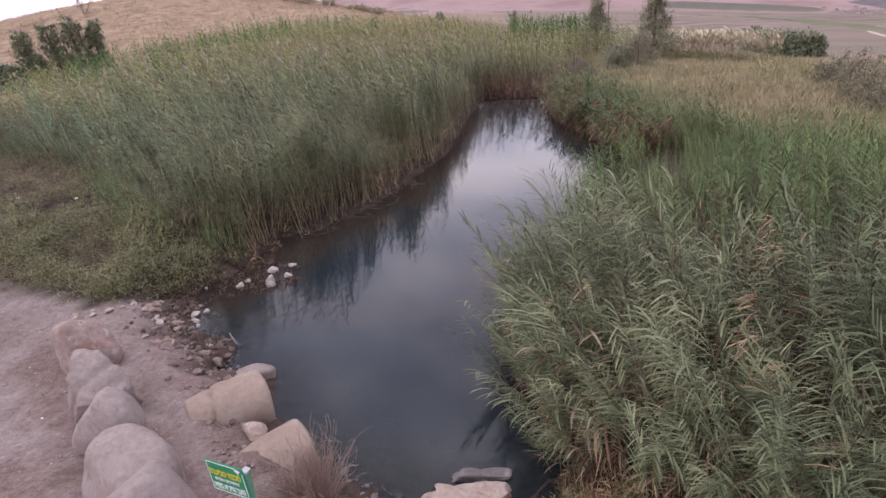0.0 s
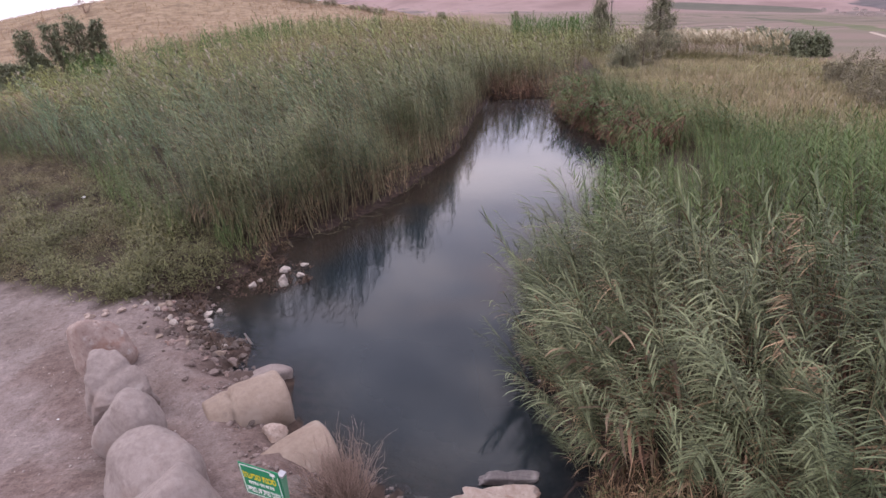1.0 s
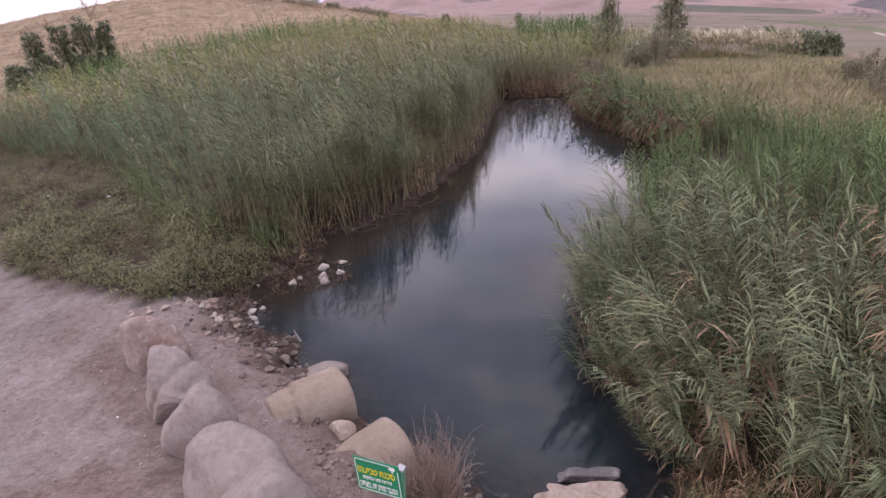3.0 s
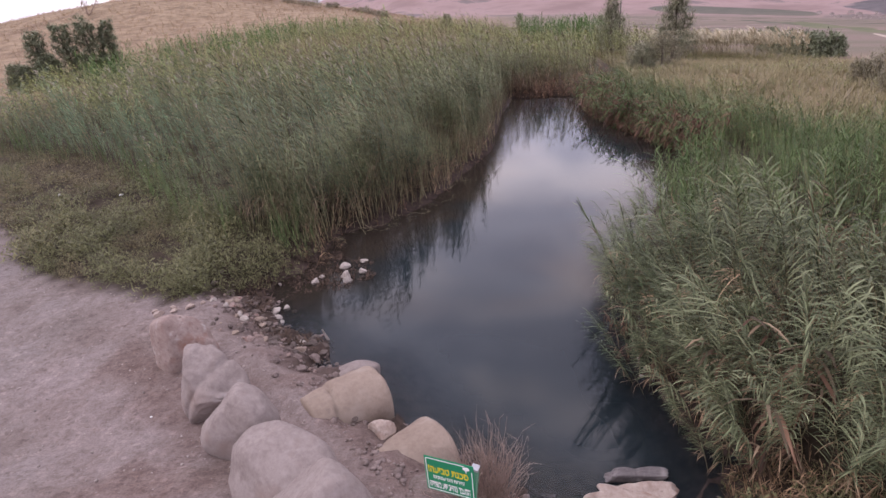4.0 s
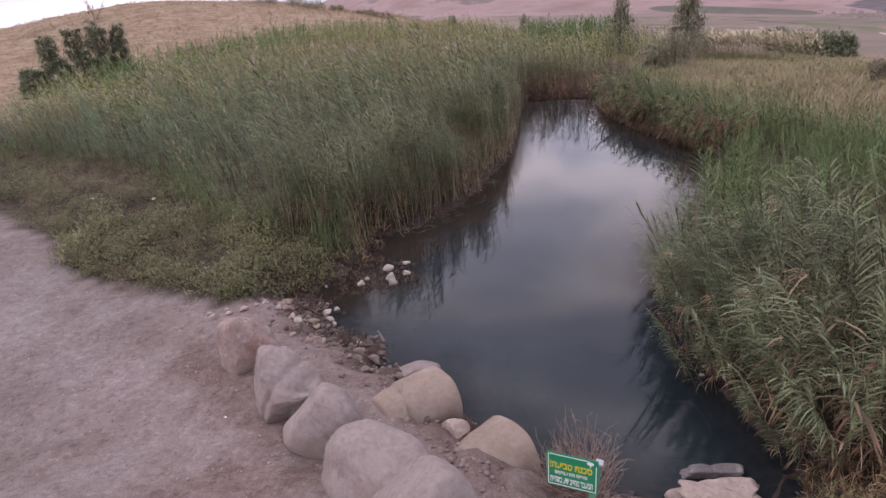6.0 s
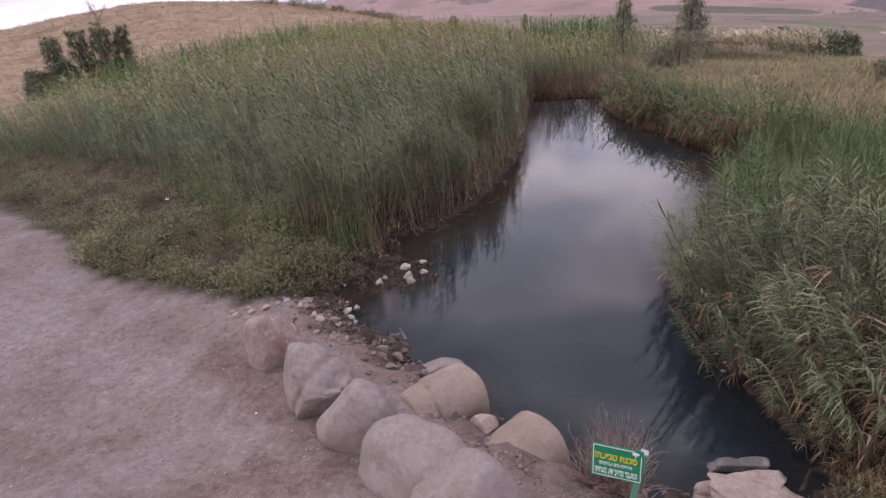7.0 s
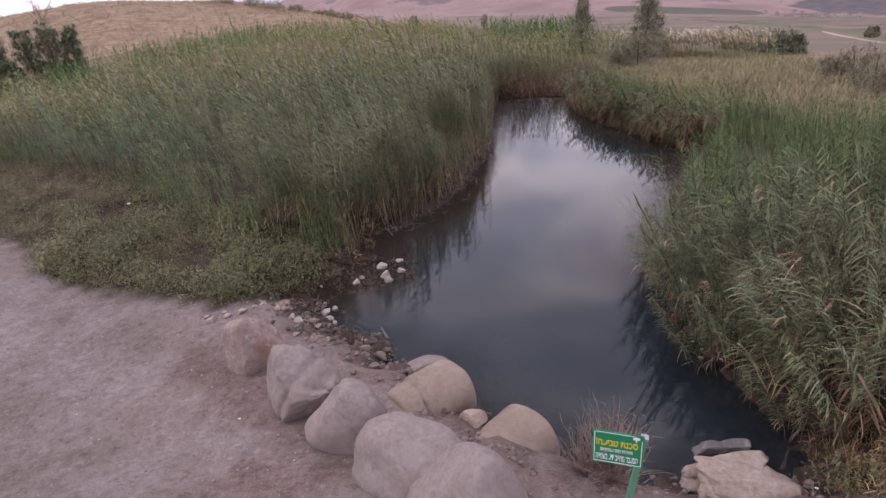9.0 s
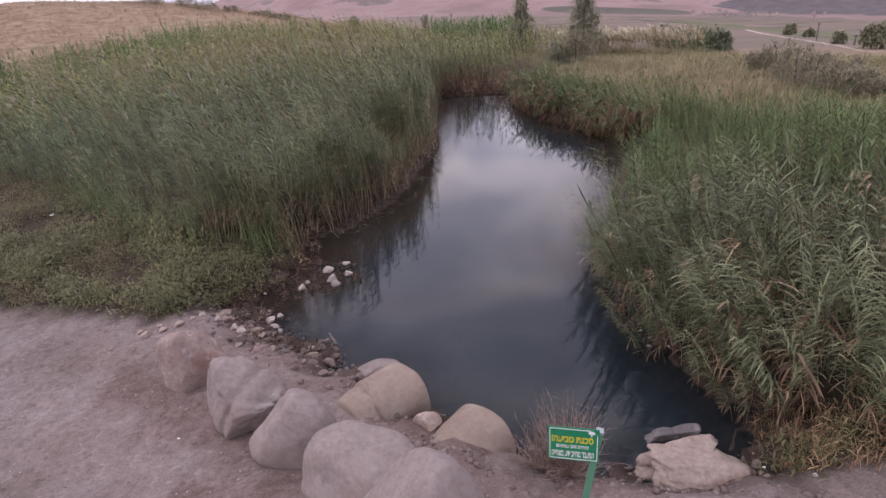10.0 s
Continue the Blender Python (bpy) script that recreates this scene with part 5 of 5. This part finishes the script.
for k in range(46):
    x_, y_ = sr.uniform(-4.4, 1.2), 0
    y_ = 3.2 + max(0, (-1.2 - x_)) * 0.95 + sr.gauss(0, 0.22)
    stone(x_, y_, sr.choice((0.05, 0.07, 0.1, 0.14)), sr.choice((ROCK_EARTH, ROCK_EARTH, ROCK_TAN)), "small earthy stone beside the boulders", "stones among the boulders")
for x_, y_, s_ in [(0.75, 5.75, 0.13), (0.85, 5.95, 0.1), (0.98, 5.6, 0.12), (0.82, 6.2, 0.09)]:
    stone(x_, y_, s_, ROCK_WHITE, "pale stone under the overhanging reeds", "stones under the reeds")

# pebbles strewn over the track, too many to count
pbm = rock_bm(99, (1, 0.85, 0.6), 4, 0.05, 1)
pv = np.array([v.co[:] for v in pbm.verts])
pt = np.array([[v.index for v in f.verts] for f in pbm.faces])
pbm.free()
qx, qy = places(DIRT, lambda x, y: 34 if x is None else np.where((x > -16) & (x < 3) & (y > 1), 10 + 24 * smooth(-0.5, 0.6, wavy(x, y, 2.2, 72)) * (x > -12), 0), 71)
strew("pebbles", [(pv * 0.022, pt, np.zeros(len(pt), int)), (pv * 0.035, pt, np.zeros(len(pt), int)), (pv * 0.014, pt, np.zeros(len(pt), int))], qx, qy, land(qx, qy) + 0.004, [PEBBLE], 72, (0.5, 1.3), 3.1, 0.0,
      "small pebbles and grit strewn over the track", "pebbles")


BANK = [(-6.6, 8.6), (-5.6, 7.2), (-4.5, 5.9), (-3.6, 4.7), (-2.7, 3.2), (-1.9, 2.4), (-0.6, 2.2), (1.3, 2.2), (1.0, 2.9), (0.6, 3.5), (-0.9, 3.7), (-1.95, 4.4), (-2.8, 5.1), (-3.2, 6.3), (-4.0, 6.6), (-4.2, 7.2), (-5.1, 7.8), (-5.4, 8.3), (-5.3, 8.8), (-5.9, 9.2)]
cx_, cy_ = places(BANK, 190, 73, avoid_pond=-0.1, clump=1.2)


def crumb(size, seed):
    """A small angular lump of earth."""
    r = np.random.RandomState(seed)
    return pv * r.uniform(0.55, 1.25, pv.shape) * size, pt, np.zeros(len(pt), int)


strew("earth_clods", [crumb(0.035, 60), crumb(0.05, 61), crumb(0.07, 62), crumb(0.1, 63)], cx_, cy_, land(cx_, cy_) - 0.004, [CLOD], 74, (0.35, 1.25), 3.1, 0.3, "crumbled earth and grit on the sloping bank", "clods")
cx_, cy_ = places(BANK, 14, 86, avoid_pond=0.0, clump=0.9)
strew("earth_lumps", [crumb(0.13, 64), crumb(0.18, 65), crumb(0.1, 66)], cx_, cy_, land(cx_, cy_) - 0.02, [CLOD], 87, (0.5, 1.2), 3.1, 0.3, "crusted lumps of pale earth on the bank", "clods")
flat_leaf = [herb_clump(rng, 14, 0.05, 0.16, 0.11) for _ in range(6)]
WRACK = [(-4.05, 6.5), (-4.3, 7.25), (-5.2, 7.85), (-5.5, 8.8), (-6.1, 9.3), (-5.3, 9.8), (-5.15, 11.2), (-5.6, 10.6), (-6.4, 9.2), (-5.7, 8.0), (-4.6, 6.7)]
cx_, cy_ = places(WRACK, 22, 75, avoid_pond=-0.15)
strew("washed_up_plants", flat_leaf, cx_, cy_, np.maximum(land(cx_, cy_), 0) + 0.012, [WRACK_BROWN], 76, (0.5, 1.2), 3.1, 0.2, "brown washed-up plant remains along the waterline", "plant litter")

SILT = [(-5.5, 9.0), (-4.4, 9.2), (-3.6, 9.7), (-3.7, 10.3), (-4.5, 10.8), (-4.6, 11.6), (-5.3, 11.2)]
cx_, cy_ = places(SILT, 55, 77, avoid_pond=-3.0, clump=0.7)
strew("drifting_plant_remains", flat_leaf, cx_, cy_, 0 * cx_ - 0.012, [WRACK_BROWN], 78, (0.4, 0.9), 3.1, 0.05, "brown plant remains floating round the white rocks", "plant litter")

BRUSH = [(-5.3, 9.9), (-4.75, 10.1), (-4.5, 10.9), (-4.5, 12.0), (-5.1, 11.8), (-5.5, 10.8)]
cx_, cy_ = places(BRUSH, 15, 79, avoid_pond=-1.0)
strew("dry_shore_brush", brown_reeds, cx_, cy_, np.maximum(land(cx_, cy_), -0.08) - 0.02, [DRY_BROWN, REED_DRY, DRY_BROWN, PLUME_DIM], 81, (0.22, 0.5), 3.1, 0.3, "dry brown stalks at the muddy corner of the pool", "plant litter")

# broken pale stalks lying along the water's edge
stalks = []
for k in range(8):
    bend_ = rng.uniform(-0.25, 0.25)
    v_, t_ = tube([(-0.5, 0, 0.02), (0, bend_ * 0.4, 0.05), (0.5, bend_, 0.03)], [0.009, 0.008, 0.005], 4)
    stalks.append(join([([(p_[0], p_[1], p_[2]) for p_ in v_], t_, 0)] + [(*leaf_strip((0.2 * q_, 0.1 * q_, 0.04), rng.uniform(-2, 2), 0.3, 0.025, 0.3, 0.8, 2, rng), 0) for q_ in (-1, 1, 2)]))
STALKS = [(-4.9, 11.4), (-4.4, 12.2), (-3.5, 12.3), (-2.1, 14.2), (-1.2, 16.6), (-1.8, 16.8), (-2.8, 14.6), (-3.9, 12.9), (-5.2, 12.4)]
CORNER = [(-5.9, 10.3), (-5.1, 10.4), (-4.85, 11.4), (-5.4, 11.9), (-6.1, 11.2)]
bx_, by_ = places(CORNER, 42, 100, clump=0.8)
strew("young_reed_tufts", upright_reeds, bx_, by_, np.maximum(land(bx_, by_), -0.05) - 0.03, [REED_GREEN, REED_DRY, REED_GREEN, PLUME_DIM], 101, (0.22, 0.46), 3.1, 0.2, "fresh green reed tuft at the corner of the pool", "reeds", swell=0.2)
cx_, cy_ = places(STALKS, 6, 84, avoid_pond=-0.5)
strew("fallen_stalks", stalks, cx_, cy_, np.maximum(land(cx_, cy_), -0.01), [REED_PALE], 85, (0.3, 0.7), 3.1, 0.05, "pale broken reed stalks lying at the water's edge", "plant litter")


# ---- the warning sign ----
def box_bm(w, d, h, bevel=0.0):
    bm = bmesh.new()
    bmesh.ops.create_cube(bm, size=1.0, matrix=Matrix.Diagonal((w, d, h, 1)))
    if bevel:
        bmesh.ops.bevel(bm, geom=bm.edges[:], offset=bevel, segments=2, affect="EDGES", profile=0.6)
    return bm


def words(text, width, height, mat, parent, name, place):
    """Raised bold painted letters of a given width and height, written from right to left."""
    cu = bpy.data.curves.new(name, "FONT")
    cu.body, cu.size, cu.extrude, cu.align_x, cu.align_y = text[::-1], 1.0, 0.01, "CENTER", "CENTER"
    cu.offset = 0.022
    tmp = new(name, cu)
    me = bpy.data.meshes.new_from_object(tmp.evaluated_get(bpy.context.evaluated_depsgraph_get()))
    bpy.data.objects.remove(tmp)
    xs, ys = [v.co.x for v in me.vertices], [v.co.y for v in me.vertices]
    me.transform(Matrix.Diagonal((width / (max(xs) - min(xs)), height / (max(ys) - min(ys)), 0.1, 1)) @ Matrix.Translation((-(max(xs) + min(xs)) / 2, -(max(ys) + min(ys)) / 2, 0)))
    me.materials.clear()
    me.materials.append(mat)
    ob = new(name, me)
    ob.parent = parent
    ob.matrix_basis = Matrix.Translation(place) @ pose(0, 0, 0, 90, 0, 0)
    return ob


sign = tagged(new("warning_sign"), "leaning green drowning-danger sign on a green post", "sign")
sign.matrix_world = pose(-1.95, 2.22, 0.255, 2, 7, -22)
post = part("post", box_bm(0.05, 0.05, 1.85, 0.006), POST_GREEN, sign)
post.location = (0, 0, 0.925)
cap = part("cap", box_bm(0.056, 0.056, 0.02, 0.004), STEEL, post, "dull metal post cap")
cap.location = (0, 0, 0.93)
board = part("board", box_bm(0.385, 0.006, 0.335, 0.002), SIGN_GREEN, sign, "green enamelled board with white border")
board.matrix_basis = pose(-0.178, -0.031, 1.705, 0, -7.0, 0)
for nm, w_, h_, x_, z_ in [("border_strip", 0.30, 0.006, -0.025, 0.152), ("border_strip", 0.36, 0.006, 0.0, -0.152), ("border_strip", 0.006, 0.30, -0.178, 0.0), ("border_strip", 0.006, 0.26, 0.178, -0.02)]:
    b_ = part(nm, box_bm(w_, 0.002, h_), SIGN_WHITE, board)
    b_.location = (x_, -0.0045, z_)
words("סכנת טביעה!", 0.314, 0.068, SIGN_YELLOW, board, "lettering", (-0.008, -0.0045, 0.052))
words("זהירות מים עמוקים!", 0.245, 0.045, SIGN_WHITE, board, "lettering", (-0.008, -0.0045, -0.027))
words("המעבר מחייב ידע בשחייה", 0.318, 0.058, SIGN_WHITE, board, "lettering", (-0.005, -0.0045, -0.100))
bm = bmesh.new()
bmesh.ops.create_cone(bm, cap_ends=True, segments=20, radius1=0.024, radius2=0.024, depth=0.002, matrix=pose(0, 0, 0, 90, 0, 0) @ Matrix.Diagonal((1.1, 0.7, 1, 1)))
emblem = part("emblem", bm, SIGN_WHITE, board)
emblem.location = (0.135, -0.0045, 0.13)
stalk = part("emblem", box_bm(0.007, 0.002, 0.03), SIGN_WHITE, board)
stalk.location = (0.135, -0.0045, 0.105)


# ---- the leafless bush beside the sign ----
def twig_bush(x, y, h, spread_r, n, seed, label):
    r = random.Random(seed)
    pieces = []
    for k in range(n):
        yaw, el = r.uniform(0, 6.28), r.uniform(0.55, 1.45)
        p = Vector((r.gauss(0, 0.05), r.gauss(0, 0.05), 0))
        d = Vector((math.cos(yaw) * math.cos(el) * spread_r / h * 1.6, math.sin(yaw) * math.cos(el) * spread_r / h * 1.6, math.sin(el)))
        L = h * r.uniform(0.55, 1.0)
        pts = [p]
        for s in range(4):
            d = (d + Vector((r.gauss(0, 0.16), r.gauss(0, 0.16), r.gauss(0, 0.1)))).normalized()
            pts.append(pts[-1] + d * L / 4)
        V, T = tube([tuple(q) for q in pts], [0.006, 0.005, 0.004, 0.003, 0.0015], 3)
        pieces.append((V, T, 0))
        for s in range(4):
            q = pts[1 + s % 4]
            e = d + Vector((r.gauss(0, 0.6), r.gauss(0, 0.6), r.gauss(0.1, 0.3)))
            V, T = tube([tuple(q), tuple(q + e.normalized() * L * 0.2)], [0.003, 0.001], 3)
            pieces.append((V, T, 0))
    v, t, mi = join(pieces)
    ob = new("leafless_bush", tri_mesh("leafless_bush", v, t, [TWIG], mi))
    ob.location = (x, y, land1(x, y) - 0.02)
    return tagged(ob, label, "bush")


twig_bush(-1.6, 3.1, 0.85, 0.32, 170, 3, "leafless reddish dry bush behind the warning sign")
twig_bush(-1.9, 3.15, 0.55, 0.42, 100, 4, "lower leafless dry bush behind the warning sign")


# ---- odd small things ----
def dry_tuft(x, y, z, seed, length=0.42, n=16):
    """A dead reed tip: a short stem with tan leaves hanging to one side."""
    r = random.Random(seed)
    stem, leaves = [], []
    V, T = tube([(0.25, 0.05, -0.9), (0.08, 0.02, -0.35), (0, 0, 0)], [0.008, 0.007, 0.004], 4)
    stem.append((V, T, 0))
    for k in range(n):
        u = k / n
        p, t = leaf_strip((0.1 * u, 0.02 * u, -0.3 * u), WIND + r.uniform(-0.7, 0.7), length * r.uniform(0.6, 1.1), 0.028, r.uniform(-0.1, 0.7), r.uniform(0.9, 2.0), 3, r)
        leaves.append((p, t, 0))
    root = new("dry_reed_tip")
    root.location = (x, y, z)
    for nm, pieces, mat in (("stem", stem, REED_STEM), ("leaves", leaves, REED_DRY)):
        v, t, mi = join(pieces)
        ob = new(nm, tri_mesh(nm, v, t, [mat], mi))
        ob.parent = root
    return tagged(root, "withered tan reed tip among green leaves", "reed", "withered reed tips")


for k, (x_, y_, z_, l_) in enumerate([(1.62, 5.2, 1.9, 0.5), (3.85, 5.0, 2.35, 0.5), (3.0, 3.75, 1.95, 0.5), (3.1, 3.4, 1.8, 0.45), (0.9, 6.0, 1.2, 0.28), (1.5, 4.4, 1.2, 0.35), (2.4, 7.4, 2.1, 0.35), (-5.9, 12.5, 1.75, 0.5), (-6.1, 13.1, 1.9, 0.4), (6.4, 21.9, 1.35, 0.8), (6.9, 20.3, 1.3, 0.8), (6.2, 23.0, 1.1, 0.6), (2.3, 3.7, 1.25, 0.5), (2.7, 3.3, 1.05, 0.5), (2.05, 4.1, 1.35, 0.4), (1.25, 5.6, 1.45, 0.4), (3.6, 2.9, 1.2, 0.5), (3.3, 4.4, 2.05, 0.45), (4.3, 6.0, 2.3, 0.4)]):
    dry_tuft(x_, y_, z_, 80 + k, l_)

bm = bmesh.new()
bmesh.ops.create_cone(bm, cap_ends=True, segments=5, radius1=0.035, radius2=0.012, depth=0.3, matrix=pose(0, 0, 0.08, 0, -18, 0) @ Matrix.Diagonal((1, 0.25, 1, 1)))
shard = part("pale_shard", bm, ROCK_WHITE)
shard.location = (-4.17, 7.27, 0.0)
tagged(shard, "thin pale shard of wood sticking out of the water", "driftwood")


def litter(x, y, size, seed):
    bm = rock_bm(seed, (size, size * 0.7, size * 0.35), 6, 0.2, 2, 0.7)
    ob = part("litter_scrap", bm, SIGN_WHITE)
    ob.location = (x, y, land1(x, y) + size * 0.12)
    return tagged(ob, "small crumpled white scrap of litter on the ground", "litter", "scraps of litter")


for k, (x_, y_, s_) in enumerate([(-7.12, 9.0, 0.12), (-6.05, 5.02, 0.045), (-5.95, 6.15, 0.05), (1.0, 2.75, 0.07), (0.72, 3.12, 0.06), (-1.1, 3.25, 0.08), (-12.4, 16.0, 0.16), (-14.8, 16.6, 0.16)]):
    litter(x_, y_, s_, 300 + k)


def pole(az_, r_, h_, label):
    root = new("utility_pole")
    x_, y_ = EYE[0] + r_ * math.sin(radians(az_)), EYE[1] + r_ * math.cos(radians(az_))
    root.location = (x_, y_, land1(x_, y_) - 0.3)
    v, t = tube([(0, 0, 0), (0, 0, h_ * 0.5), (0, 0, h_)], [0.1, 0.09, 0.06], 6)
    shaft = new("shaft", tri_mesh("shaft", np.array(v), np.array(t), [POLE_DARK], np.zeros(len(t), int)))
    shaft.parent = root
    arm = part("crossarm", box_bm(0.5, 0.08, 0.08), POLE_DARK, root)
    arm.location = (0, 0, h_ * 0.93)
    return tagged(root, label, "pole")


pole(-11.9, 165, 5.0, "slim utility pole on the crest of the hill")
pole(17.2, 75, 5.6, "slim dark pole standing behind the reeds")
pole(41.3, 85, 2.2, "slim utility pole beside the valley road")
pole(43.9, 66, 1.3, "short utility pole beside the valley road")


def house(az_, r_, w_, turn):
    root = new("distant_house")
    x_, y_ = EYE[0] + r_ * math.sin(radians(az_)), EYE[1] + r_ * math.cos(radians(az_))
    root.location = (x_, y_, land1(x_, y_) - 0.5)
    root.rotation_euler = (0, 0, radians(turn))
    wall_ = part("wall", box_bm(w_, w_ * 0.7, 3.2), WALL_PALE, root)
    wall_.location = (0, 0, 1.6)
    bm = bmesh.new()
    bmesh.ops.create_cone(bm, cap_ends=True, segments=4, radius1=w_ * 0.72, radius2=0.2, depth=1.4, matrix=pose(0, 0, 0, 0, 0, 45))
    roof_ = part("roof", bm, ROCK_EARTH, root)
    roof_.location = (0, 0, 3.9)
    roof_.scale = (1, 0.72, 1)
    return tagged(root, "small pale house far off in the valley", "house", "houses in the valley")


hr = random.Random(9)
for k in range(22):
    house(hr.choice((32.5, 34.0, 35.5, 36.5, 38.0, 41.0)) + hr.uniform(-0.8, 0.8), hr.uniform(935, 1010), hr.uniform(4, 8), hr.uniform(0, 90))

bare = random.Random(4)
pieces = []


def limb(p, d, length, rad, depth):
    q = p + d * length * 0.5 + Vector((bare.uniform(-0.1, 0.1), bare.uniform(-0.1, 0.1), 0)) * length
    e = p + d * length + Vector((0, 0, 0.08 * length))
    V, T = tube([tuple(p), tuple(q), tuple(e)], [rad, rad * 0.75, rad * 0.45], 4)
    pieces.append((V, T, 0))
    if depth:
        for _ in range(4):
            side = Vector((bare.gauss(0, 1), bare.gauss(0, 1), bare.gauss(0.5, 0.6))).normalized()
            limb(p + (e - p) * bare.uniform(0.45, 1.0), (d + side * 0.75).normalized(), length * bare.uniform(0.45, 0.75), rad * 0.5, depth - 1)


for k in range(5):
    yaw, el = k * 1.26 + bare.uniform(-0.3, 0.3), bare.uniform(0.7, 1.4)
    limb(Vector((0, 0, 0.0)), Vector((math.cos(yaw) * math.cos(el), math.sin(yaw) * math.cos(el), math.sin(el))), 2.3, 0.09, 2)
v, t, mi = join(pieces)
bx0, by0 = EYE[0] + 132 * math.sin(radians(-29.8)), EYE[1] + 132 * math.cos(radians(-29.8))
bare_tree = new("bare_tree", tri_mesh("bare_tree", v, t, [TWIG], mi))
bare_tree.location = (bx0, by0, land1(bx0, by0) - 0.2)
tagged(bare_tree, "leafless thin-branched tree on the slope", "tree")
